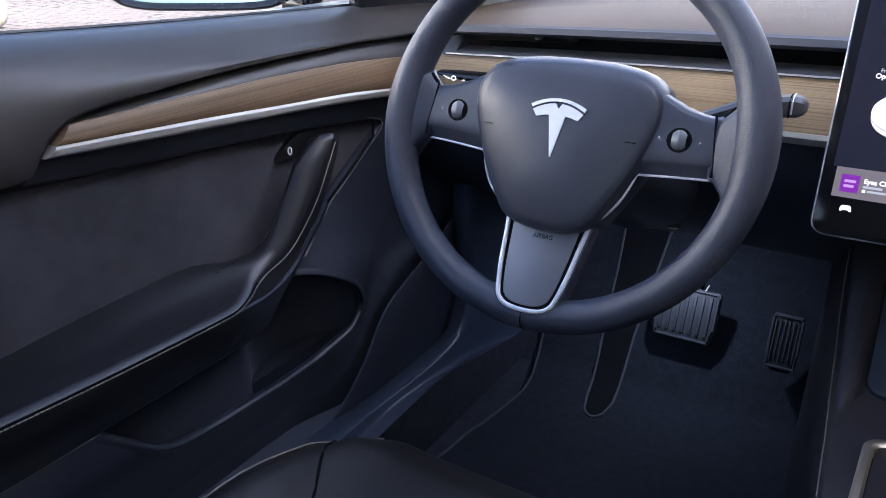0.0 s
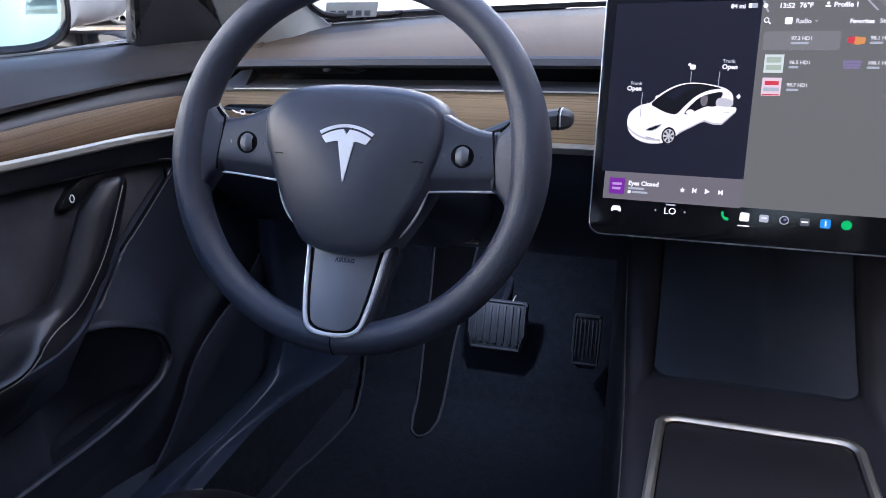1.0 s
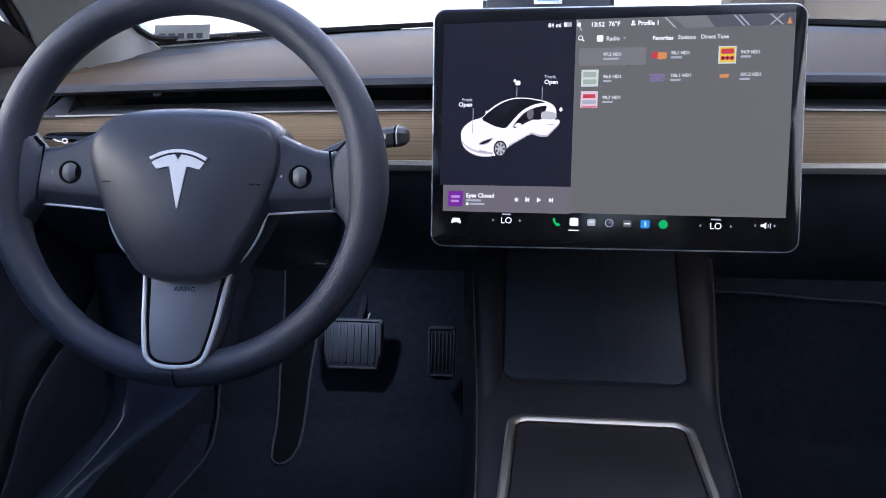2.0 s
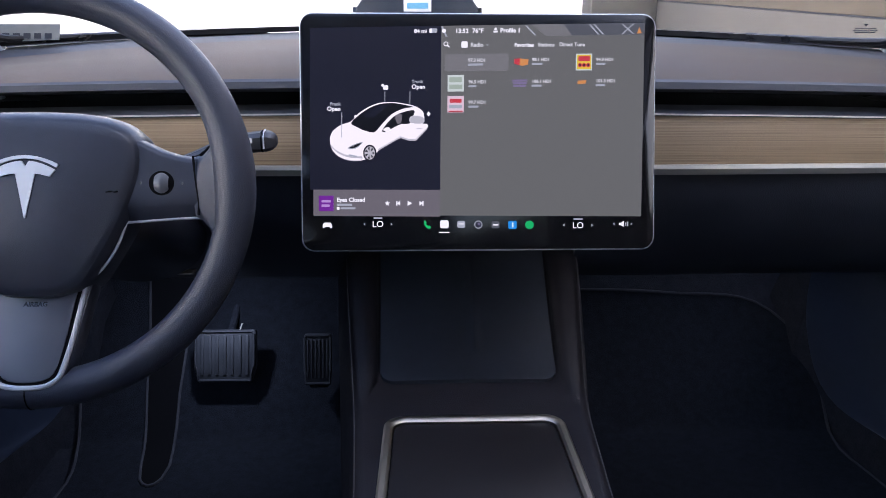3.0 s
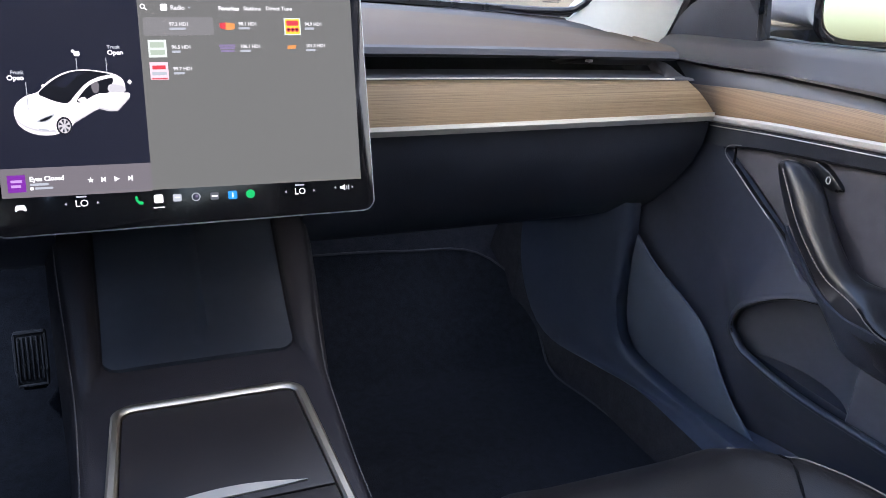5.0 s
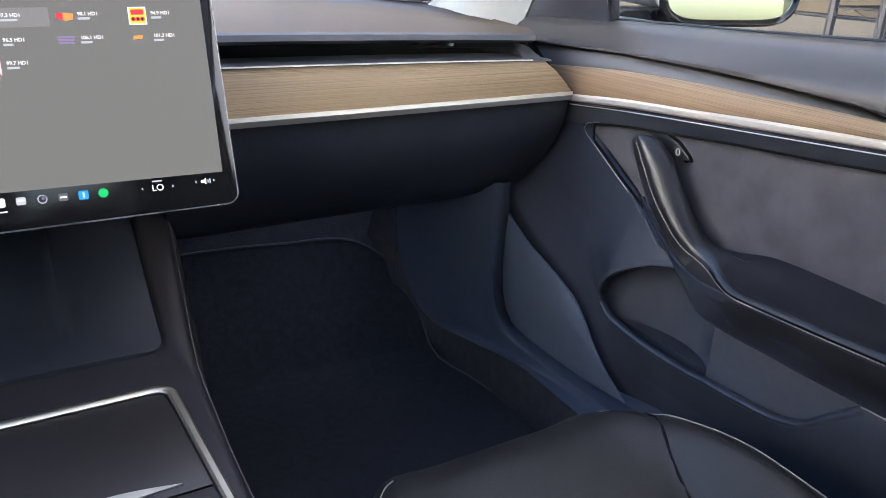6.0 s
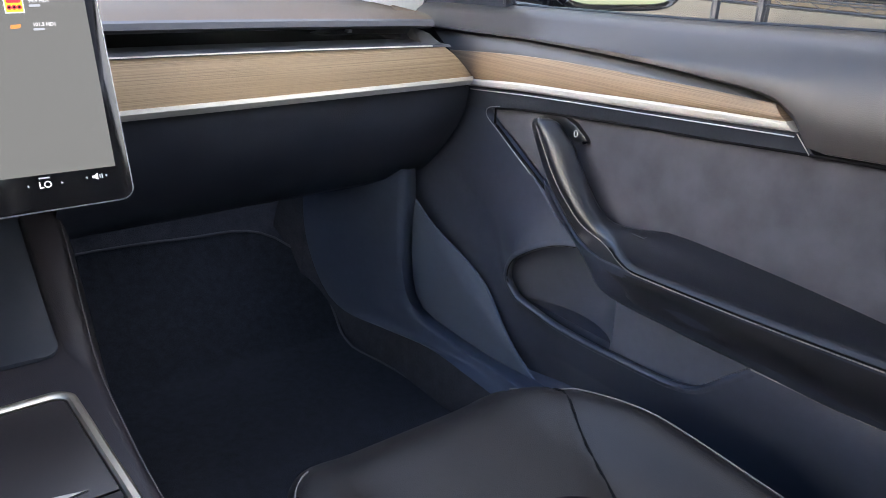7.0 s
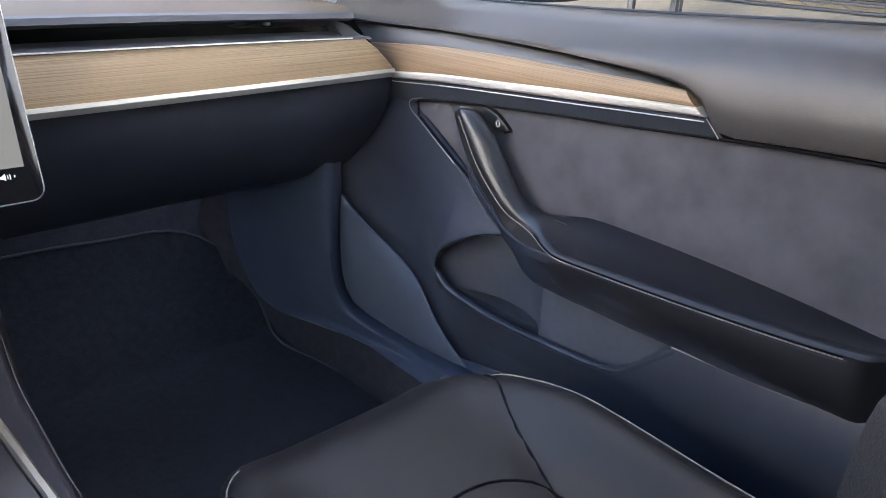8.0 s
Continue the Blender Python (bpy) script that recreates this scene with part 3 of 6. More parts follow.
dash_part("defroster_panel", [(0.716, q(1.121, -0.12), q(0.7160, -0.072)), (0.716, q(1.123, -0.12), q(0.7188, -0.072)), (0.715, q(1.20, -0.22), q(0.7190, -0.058)), (0.70, q(1.36, -0.42), q(0.7150, -0.035)), (0.70, q(1.36, -0.42), q(0.68)), (0.716, q(1.121, -0.12), q(0.66))], mat("defroster_matte", (0.030, 0.029, 0.028), 0.6, vary=0.12, scale=90, bump=0.12, bump_scale=800, spec=0.5, spread=0.02), "matte panel along the windscreen base")
dash_part("glass_seal", [(0.70, q(1.335, -0.42), q(0.7175, -0.035)), (0.70, q(1.335, -0.42), q(0.7255, -0.035)), (0.70, q(1.36, -0.42), q(0.7255, -0.035)), (0.70, q(1.36, -0.42), q(0.7175, -0.035))], FRIT)
LOW = [(0.688, q(0.800, 0.02), q(0.5985)), (0.688, q(0.799, 0.02), q(0.588)), (0.689, q(0.806, 0.02), q(0.560)), (0.69, q(0.822, 0.02), q(0.532)), (0.69, q(0.850, 0.02), q(0.498)), (0.69, q(0.885, 0.02), q(0.462)), (0.69, q(0.925, 0.02), q(0.430)), (0.69, q(0.965, 0.02), q(0.412)), (0.69, q(1.05), q(0.415)), (0.69, q(1.2), q(0.5)), (0.69, q(0.9), q(0.597))]
dash_part("glovebox", LOW, VINYL, "black glovebox door", x0=0.20, x1=1.0)
dash_part("knee_panel", LOW, VINYL_DARK, "black knee panel", x0=-1.0, x1=-0.20)
dash_part("centre_panel", [(w, lambda x, f=fy: f(x) + 0.02, fz) for w, fy, fz in LOW], VINYL_DARK, x0=-0.205, x1=0.205, n=12)
for s in (-1, 1):
    part("vent_vane", slab([(s * 0.47, 0.85, 0.668), (s * 0.615, 0.855, 0.664), (s * 0.628, 0.850, 0.668), (s * 0.60, 0.842, 0.676), (s * 0.50, 0.845, 0.675)], (0, 0.03, 0), 0.002), SATIN_BLACK, dashboard, "vent vane")
    part("vent_tab", box((min(s * 0.505, s * 0.512), 0.838, 0.671), (max(s * 0.505, s * 0.512), 0.85, 0.675), 0.001, 1), BRIGHT, dashboard, "small silver vent tab")
    part("vent_end", slab([(s * 0.5955, 0.795, 0.6562), (s * 0.634, 0.800, 0.6545), (s * 0.6200, 0.830, 0.6715), (s * 0.6056, 0.840, 0.6745)], (0, 0.012, -0.010), 0.002), LEDGE, dashboard, "slanted end of the vent")
part("knee_slot", box((-0.364, 0.848, 0.462), (-0.322, 0.862, 0.4645), 0.001, 1), SILVER, dashboard, "thin metal edge")

# ---- footwell lamps ----
def footwell_lamp(x, power, label):
    """A small cool-white courtesy lamp under the dashboard, facing the floor."""
    ob = thing("footwell_lamp", (x, 1.03, 0.408), label, "lamp", group="footwell lamps")
    part("housing", box((x - 0.022, 1.014, 0.400), (x + 0.022, 1.046, 0.412), 0.003), VINYL_DARK, ob)
    part("lens", box((x - 0.016, 1.020, 0.3965), (x + 0.016, 1.040, 0.3995), 0.001, 1), glow("lamp_lens", (0.80, 0.88, 1.0), 1.5), ob, "small glowing lens")
    data = bpy.data.lights.new("footwell_light", "AREA")
    data.shape, data.size, data.energy, data.color = "DISK", 0.02, power, (0.78, 0.86, 1.0)
    bulb = new("footwell_light", data)
    bulb.matrix_world = look((x, 1.03, 0.394), (x, 1.03, 0.0))


footwell_lamp(-0.36, 0.016, "small courtesy lamp under the dashboard above the pedals")
footwell_lamp(0.40, 0.003, "small courtesy lamp under the glovebox above the mat")

# ---- touchscreen ----
touchscreen = thing("touchscreen", (0.0047, 0.76, 0.55), "landscape touchscreen showing a white car and radio stations", "touchscreen")
P = Plane((0.0047, 0.72, 0.66), 16.25)
outer = round_rect(-0.1727, -0.1183, 0.1727, 0.1112, 0.0125, 6)
inner = round_rect(-0.1713, -0.1169, 0.1713, 0.1098, 0.0115, 6)
part("housing", P.flat(outer, -0.014, -0.0008, 0.0012), mat("screen_edge", (0.56, 0.565, 0.58), 0.38, metal=0.5, vary=0.05), touchscreen, "satin metal edge")
glass = part("glass", P.flat(inner, -0.002, 0.0, 0.0004), GLOSS_BLACK, touchscreen, "glossy black bezel")
part("rear_cover", P.flat(round_rect(-0.10, -0.07, 0.10, 0.06, 0.02), -0.04, -0.0135, 0.006), VINYL_DARK, touchscreen)
part("bracket", box((-0.03, 0.75, 0.62), (0.04, 0.82, 0.67), 0.005), VINYL_DARK, touchscreen)


def at(a, b):
    """A place on the display, from its layout grid of about half a millimetre."""
    a, b = a - 720, 213 - b
    return (-0.00533 + 0.0005487 * a + 4.7e-8 * a * a + 6.0e-6 * b, 0.0013 + 0.000543 * b + 1.9e-6 * a + 4.6e-8 * a * b)


def patch(name, pts, layer, material, parent=None, label=""):
    o = [at(*p) for p in pts]
    return part(name, P.flat(o, 0.0, 0.0004 + 0.00022 * layer), material, parent or glass, label)


def rect(name, x0, y0, x1, y1, layer, material, r=0.0, parent=None, label=""):
    pts = round_rect(x0, y0, x1, y1, r, 4) if r else [(x0, y0), (x1, y0), (x1, y1), (x0, y1)]
    return patch(name, pts, layer, material, parent, label)


def disc(name, x, y, r, layer, material, squash=1.0, n=20, parent=None):
    return patch(name, [(x + r * math.cos(2 * math.pi * k / n), y + r * squash * math.sin(2 * math.pi * k / n)) for k in range(n)], layer, material, parent)


def letters(name, body, size, m, material, parent, align="LEFT", label="", bold=0.035):
    """Words in the built-in font, laid by the matrix m (local x along the words, y up, z out)."""
    cu = bpy.data.curves.new(name, "FONT")
    cu.body, cu.size, cu.align_x, cu.resolution_u, cu.offset = body, size, align, 4, size * bold
    tmp = bpy.data.objects.new(name, cu)
    me = bpy.data.meshes.new_from_object(tmp)
    bpy.data.objects.remove(tmp)
    bpy.data.curves.remove(cu)
    me.transform(m)
    me.materials.clear()
    me.materials.append(material)
    ob = new(name, me)
    ob.parent = parent
    bpy.context.view_layer.update()
    ob.matrix_parent_inverse = parent.matrix_world.inverted()
    return tagged(ob, label)


def words(body, x, y, h, layer, material=None, align="LEFT", bold=0.035):
    """Words whose baseline starts at (x, y) of the layout grid, h units high."""
    u, v = at(x, y)
    m = Matrix.Translation(P(u, v, 0.0005 + 0.00022 * layer)) @ Matrix((P.u, P.v, P.n)).transposed().to_4x4()
    return letters("lettering", body, h * 0.000543 * 1.42, m, material or UI_WHITE, glass, align, bold=bold)


night = rect("car_view", 425, 33, 661, 324, 0, UI_BLACK, label="dark car view")
rect("radio_view", 661, 33, 1014, 370, 0, UI_GREY, label="grey radio page")
rect("player_card", 431, 324, 661, 372, 0, UI_CARD, label="grey player card")
# status bar with a strip of road map
patch("map_strip", [(820, 33), (875, 33), (890, 53), (845, 53)], 1, UI_GREY_LT)
patch("map_strip", [(875, 33), (1013, 33), (1013, 53), (890, 53)], 1, UI_MAP)
for x0, x1 in ((808, 825), (918, 934), (926, 942), (974, 994), (994, 974), (661, 669)):
    patch("map_road", [(x0, 34), (x0 + 3, 34), (x1 + 3, 52), (x1, 52)], 2, UI_DIM)
patch("alert_icon", [(1005, 40), (1009, 51), (1001, 51)], 3, UI_ORANGE)
words("84 mi", 613, 45, 7, 2)
rect("battery_icon", 640, 37.5, 654, 45, 2, UI_DIM, 1.5)
rect("battery_level", 640, 37.5, 645, 45, 3, UI_WHITE, 1.0)
disc("lock_icon", 666, 42, 3.6, 3, UI_WHITE)
words("13:52", 686, 46, 7.5, 2)
words("76°F", 716, 46, 7.5, 2)
disc("profile_icon", 757, 40, 2.3, 2, UI_WHITE)
rect("profile_icon", 753, 43, 761, 46, 2, UI_WHITE, 1.2)
words("Profile 1", 765, 46, 7.5, 2)
# search row
disc("search_icon", 669.5, 65, 4.2, 2, UI_WHITE)
disc("search_icon", 669.5, 65, 2.7, 3, UI_GREY)
patch("search_icon", [(672, 68.5), (673.3, 67), (676.5, 70.3), (675, 71.5)], 2, UI_WHITE)
rect("source_icon", 697, 61, 708, 72, 2, UI_WHITE, 2)
words("Radio", 713, 70.5, 7, 2, UI_SOFT)
patch("chevron", [(741, 66), (745.5, 66), (743.2, 69)], 2, UI_DIM)
words("Favorites", 790, 71.5, 6.6, 2)
words("Stations", 831, 71.5, 6.5, 2, UI_SOFT)
words("Direct Tune", 868, 71.5, 6.5, 2, UI_SOFT)
# station list
rect("selected_tile", 668, 83, 780, 113, 1, UI_GREY_LT, 3, label="selected station tile")
for body, x, y, w in (("97.3 HD1", 709, 97, 26), ("98.1 HD1", 821, 97, 18), ("94.9 HD1", 932, 98, 16), ("96.5 HD1", 710, 135, 14), ("106.1 HD1", 821, 135, 17), ("101.3 HD1", 932, 135, 16), ("99.7 HD1", 710, 171, 18)):
    words(body, x, y, 5.6, 3, UI_SOFT)
    rect("name_bar", x, y + 3.2, x + w, y + 6.6, 3, UI_DIM, 1.0)
rect("station_logo", 897, 85, 925, 114, 2, UI_PALE)
rect("station_logo", 899.0, 87.0, 923.0, 112.0, 3, UI_YELLOW, 1)
rect("station_logo", 901.0, 89.5, 921.0, 98.0, 4, UI_RED, 2)
for k in range(3):
    disc("station_logo", 904.0 + 7.0 * k, 105, 3.6, 4, UI_RED)
    disc("station_logo", 904.0 + 7.0 * k, 105, 1.7, 5, UI_GLASS)
rect("station_logo", 673, 120, 702, 149, 2, UI_PALE)
rect("station_logo", 676, 124, 698, 133, 3, UI_SAGE, 1)
rect("station_logo", 676, 137, 699, 145, 3, UI_SAGE)
rect("station_logo", 673, 157, 702, 186, 2, UI_PINK)
rect("station_logo", 677, 162.5, 698, 169, 3, UI_RED, 1)
rect("station_logo", 676, 173, 699, 179, 3, UI_DIM, 1)
rect("station_logo", 675, 183.5, 700, 185.5, 3, UI_RED)
patch("station_logo", [(790, 93), (800, 92), (815, 94), (814, 103), (804, 105), (790, 101)], 2, UI_ORANGE)
patch("station_logo", [(790, 93), (800, 92), (799, 104), (790, 101)], 3, UI_RED)
for k in range(3):
    rect("station_logo", 787 + k, 129 + 4.6 * k, 813 - k, 132.4 + 4.6 * k, 2, UI_MAUVE)
patch("station_logo", [(901, 132), (916, 131), (914, 137), (900, 138)], 2, UI_ORANGE)
# player
rect("cover_art", 441, 335, 468, 363, 2, UI_PURPLE, label="purple cover art")
for y, w in ((343, 17), (351, 15)):
    rect("cover_lettering", 446, y, 446 + w, y + 4.4, 3, UI_COVER, 1)
words("Eyes Closed", 474, 346, 7.2, 2)
rect("artist_bar", 474, 349.5, 502, 353.3, 2, UI_DIM, 1)
rect("station_bar", 481, 356, 508, 359.6, 2, UI_DIM, 1)
rect("station_icon", 474, 355.5, 479, 360.5, 2, UI_WHITE, 1)
patch("star_icon", [(566 + (5.2 if k % 2 == 0 else 2.3) * math.sin(k * math.pi / 5), 348.5 - (5.2 if k % 2 == 0 else 2.3) * math.cos(k * math.pi / 5)) for k in range(10)], 2, UI_WHITE)
for x, d in ((586, -1), (627, 1)):
    patch("skip_icon", [(x - 3 * d, 344), (x + 3 * d, 348.3), (x - 3 * d, 352.6)], 2, UI_WHITE)
    rect("skip_icon", x + 3 * d - 1, 344, x + 3 * d + 1.2, 352.6, 2, UI_WHITE)
patch("play_icon", [(602.5, 343.5), (610.5, 348.3), (602.5, 353)], 2, UI_WHITE)
# bottom bar
patch("car_icon", [(448, 394), (448, 389), (450.5, 384), (462.5, 384), (465, 389), (465, 394), (462, 394), (461, 392), (452, 392), (451, 394)], 1, UI_WHITE)
for x in (549, 905):
    words("LO", x, 391.5, 11.0, 1, align="CENTER", bold=0.008)
    rect("mode_bar", x - 8, 374.0, x + 8, 376.6, 1, UI_DIM, 1)
    for dx in (-25, 25):
        patch("arrow", [(x + dx - 1.5 * (dx / 25), 384), (x + dx + 1.5 * (dx / 25), 386.3), (x + dx - 1.5 * (dx / 25), 388.6)], 1, UI_DIM)
patch("phone_icon", [(632, 380), (635, 379), (637, 383), (635.5, 385), (639.5, 389), (642, 388), (645, 391), (643.5, 394), (638, 393.5), (632.5, 386.5)], 1, UI_GREEN)
rect("app_icon", 661.5, 378.5, 676.5, 393, 1, UI_WHITE, 3)
rect("app_underline", 659.5, 399.6, 678, 401.6, 1, UI_WHITE, 0.9)
rect("app_icon", 692, 379.5, 706, 392, 1, UI_DIM, 2.5)
rect("app_icon", 694.5, 384, 703.5, 386, 2, UI_WHITE)
disc("app_icon", 729.5, 386, 7.2, 1, UI_DIM)
disc("app_icon", 729.5, 386, 5.6, 2, UI_BLACK)
disc("app_icon", 730.5, 385, 2.2, 3, UI_MAUVE)
rect("app_icon", 753, 380, 767, 392.5, 1, UI_MAP, 2.5)
rect("app_icon", 755, 385, 765, 387.5, 2, UI_WHITE)
rect("app_icon", 782.5, 379, 797.5, 393.5, 1, UI_BLUE, 2.5)
patch("app_icon", [(789, 381), (792.5, 384), (790, 386.2), (792.5, 388.5), (789, 391.5)], 2, UI_WHITE)
disc("app_icon", 820, 386, 7.6, 1, UI_GREEN)
patch("volume_icon", [(976, 381.5), (980, 381.5), (984.5, 378), (984.5, 389), (980, 385.8), (976, 385.8)], 1, UI_WHITE)
for k in (0, 1):
    rect("volume_icon", 987 + 3.4 * k, 380.5 - k, 988.6 + 3.4 * k, 387 + k, 1, UI_DIM, 0.7)
for x, d in ((967, -1), (998, 1)):
    patch("arrow", [(x - 1.4 * d, 381.3), (x + 1.4 * d, 383.5), (x - 1.4 * d, 385.7)], 1, UI_DIM)
# the pictured car
def smooth_patch(name, pts, layer, material, label=""):
    """A display patch with a rounded outline."""
    return patch(name, [(p.x, p.y) for p in spline([(a, c, 0) for a, c in pts], 4 * len(pts), closed=True)], layer, material, night, label)


smooth_patch("pictured_body", [(462, 240), (462, 228), (468, 217), (482, 207), (500, 201), (512, 188), (530, 176), (550, 168.5), (575, 167), (602, 171), (619, 176), (629, 184), (632, 195), (629, 206), (612, 222), (590, 231), (570, 241), (549, 254), (546, 258), (530, 268), (514, 272), (495, 271), (478, 264), (466, 252)], 1, UI_CAR, "white pictured car")
smooth_patch("pictured_shade", [(463, 243), (472, 252), (488, 260), (506, 264), (520, 264), (519, 270), (508, 272.5), (490, 270), (474, 262), (465, 251)], 2, UI_CAR_SH)
smooth_patch("pictured_bumper", [(465, 249), (478, 259), (497, 266), (518, 267.5), (516, 271), (498, 270.5), (480, 265), (468, 255)], 3, UI_CAR)
patch("pictured_grille", [(496, 260), (511, 263), (511, 265.5), (496, 263)], 3, UI_DIM, night)
smooth_patch("pictured_glass", [(500, 204), (515, 189.5), (534, 177), (554, 170), (578, 169), (606, 174), (611, 176), (592, 179.5), (573, 189), (557, 205), (545, 219), (539, 221), (524, 217.5), (509, 210.5)], 2, UI_GLASS)
patch("pictured_glint", [(520, 191), (552, 172), (575, 171), (560, 178), (540, 196)], 3, UI_BLACK, night)
smooth_patch("pictured_glass", [(556, 219), (566, 204), (580, 191), (598, 184), (614, 182), (612, 192), (606, 205), (590, 206.5), (576, 213), (564, 219.5)], 2, UI_GLASS)
smooth_patch("pictured_seat", [(580, 193), (588, 187), (592, 192), (590, 204), (583, 205)], 3, UI_CARD)
smooth_patch("pictured_seat", [(607, 193), (620, 192), (631, 196), (630, 205), (607, 204)], 3, UI_CAR_SH)
smooth_patch("pictured_door", [(588, 208), (600, 206.5), (630, 206), (638, 207), (637, 214), (628, 225), (617, 234), (604, 234), (590, 229)], 3, UI_CAR)
patch("pictured_door_edge", [(588, 228), (604, 233), (617, 233), (637, 213), (637.5, 215), (617.5, 236), (604, 236), (588, 231)], 4, UI_CAR_SH, night)
patch("pictured_handle", [(618, 214), (628, 214), (628, 215.5), (618, 215.5)], 4, UI_CAR_SH, night)
patch("pictured_sill", [(549, 251), (590, 228), (590, 230), (550, 253.5)], 3, UI_CAR_SH, night)
smooth_patch("pictured_mirror", [(558, 217), (564, 212), (570, 213), (571, 217), (565, 220)], 4, UI_CAR)
disc("pictured_far_mirror", 508, 192, 2.6, 2, UI_CAR, parent=night)
smooth_patch("pictured_headlight", [(494, 249), (504, 243), (521, 238), (516, 245), (508, 250), (499, 251)], 3, UI_DIM)
smooth_patch("pictured_lamp", [(497, 248.5), (506, 244), (518, 240), (512, 246), (503, 249.5)], 4, UI_GLASS)
disc("pictured_wheel", 534, 258, 12.0, 3, UI_GLASS, 1.25, parent=night)
disc("pictured_rim", 534, 258, 9.5, 4, UI_CAR_SH, 1.25, parent=night)
for k in range(7):
    a = 2 * math.pi * k / 7
    patch("pictured_rim_gap", [(534 + 2.5 * math.cos(a), 258 + 3 * math.sin(a)), (534 + 8.5 * math.cos(a - 0.22), 258 + 10.6 * math.sin(a - 0.22)), (534 + 8.5 * math.cos(a + 0.22), 258 + 10.6 * math.sin(a + 0.22))], 5, UI_GLASS, night)
for x, y0, y1 in ((483, 185, 230), (561, 148, 167), (606, 148, 178)):
    rect("leader_line", x - 0.6, y0, x + 0.6, y1, 2, UI_DIM)
words("Frunk", 481, 172.5, 5.6, 2, UI_DIM, "RIGHT")
words("Open", 481, 182, 7.4, 2, None, "RIGHT")
words("Trunk", 609, 133.5, 5.6, 2, UI_DIM)
words("Open", 609, 143.5, 7.4, 2)
rect("unlock_icon", 558, 137, 567, 145, 2, UI_WHITE, 2)
disc("unlock_icon", 557, 137, 2.6, 2, UI_WHITE)
patch("charge_icon", [(639.5, 184), (643, 188.5), (639.5, 193), (636, 188.5)], 2, UI_WHITE)

# ---- steering wheel ----
steering_wheel = thing("steering_wheel", (-0.3576, 0.62, 0.60), "black leather three-spoke steering wheel with silver trim", "steering wheel")
RIM_PLANE = Plane((-0.3576, 0.577, 0.6372), 20.2, 3.0)
W = Plane((-0.3576, 0.577, 0.6372), 20.2, 3.0, -1.4)
rows = []
for k in range(120):
    a = 2 * math.pi * k / 120
    grip = math.exp(-((math.sin(a) - 0.05) / 0.24) ** 2)
    R, r = 0.1564 - 0.0012 * grip, 0.0146 + 0.0022 * grip
    rows.append([RIM_PLANE((R + r * math.cos(b)) * math.cos(a), (R + r * math.cos(b)) * math.sin(a), 1.12 * r * math.sin(b)) for b in [2 * math.pi * j / 20 for j in range(20)]])
rows.append(rows[0])
bm = loft(rows, ring=True)
bmesh.ops.remove_doubles(bm, verts=bm.verts, dist=1e-6)
rim = part("rim", bm, LEATHER, steering_wheel, "smooth black leather rim")
part("rim_seam", tube([RIM_PLANE(-0.003, -0.1564 - 0.0148 * math.cos(b), 0.0166 * math.sin(b)) for b in [-0.6 + 0.3 * j for j in range(12)]], 0.0006, 5), SEAM, rim)


def dome(outline, n_edge, n_mid, rings=10, power=2.4, centre=None):
    """A domed cover over a closed outline on the wheel's plane."""
    c = centre or (sum(p[0] for p in outline) / len(outline), sum(p[1] for p in outline) / len(outline))
    rows = []
    for k in range(rings + 1):
        f = 1 - k / rings * 0.97
        h = n_edge + (n_mid - n_edge) * (1 - f**power)
        rows.append([W(lerp(c[0], p[0], f), lerp(c[1], p[1], f), h) for p in outline])
    return rows


half = [(0.0, 0.0530), (0.030, 0.0522), (0.054, 0.0490), (0.0685, 0.0430), (0.0765, 0.0335), (0.0785, 0.0215), (0.0762, 0.008), (0.0705, -0.0095), (0.0615, -0.0315), (0.0470, -0.0580), (0.0385, -0.0715), (0.0300, -0.0775), (0.016, -0.0812), (0.0, -0.0822)]
shield = [(p.x, p.y) for p in spline([(a, b, 0) for a, b in half] + [(-a, b, 0) for a, b in half[-2:0:-1]], 72, closed=True)]


def flank(grow, n):
    """The cover's side further back: it swells most at the crown."""
    return [W(a * (1 + 0.10 * grow), b + grow * (0.0125 * max(0, b / 0.053) ** 1.5 - 0.003 * max(0, -b / 0.08)), n) for a, b in shield]


cover = part("airbag_cover", loft([flank(0.9, -0.040), flank(1.0, -0.022), flank(0.93, -0.012), flank(0.74, -0.003), flank(0.42, 0.0035), flank(0.14, 0.0068)] + dome(shield, 0.0080, 0.0180), ring=True, caps=True), HUB, steering_wheel, "smooth black airbag cover", sharp=80)
# emblem: a curved bar over a tapering wedge
top = [(-0.0245, 0.0175)] + [(-0.0245 + 0.0049 * k, 0.0175 + 0.0068 * (1 - ((k - 5) / 5) ** 2)) for k in range(1, 10)] + [(0.0245, 0.0175)]
low = [(0.0228, 0.0150)] + [(0.0228 - 0.00456 * k, 0.0150 + 0.0068 * (1 - ((k - 5) / 5) ** 2)) for k in range(1, 10)] + [(-0.0228, 0.0150)]
emblem = part("emblem", W.flat([(x + 0.0008, y + 0.0015) for x, y in top + low], 0.009, 0.0186), BRIGHT, cover, "silver emblem bar")
wing = [(-0.0222, 0.0132)] + [(-0.0222 + 0.0037 * k, 0.0132 + 0.0068 * (1 - ((k - 6) / 6) ** 2)) for k in range(1, 6)] + [(-0.0028, 0.0198), (0.0, 0.0155), (0.0028, 0.0198)] + [(0.0037 * k, 0.0132 + 0.0068 * (1 - (k / 6) ** 2)) for k in range(1, 6)] + [(0.0222, 0.0132), (0.0180, 0.0078), (0.0105, 0.0098), (0.0072, 0.0100), (0.0004, -0.0240), (-0.0004, -0.0240), (-0.0072, 0.0100), (-0.0105, 0.0098), (-0.0180, 0.0078)]
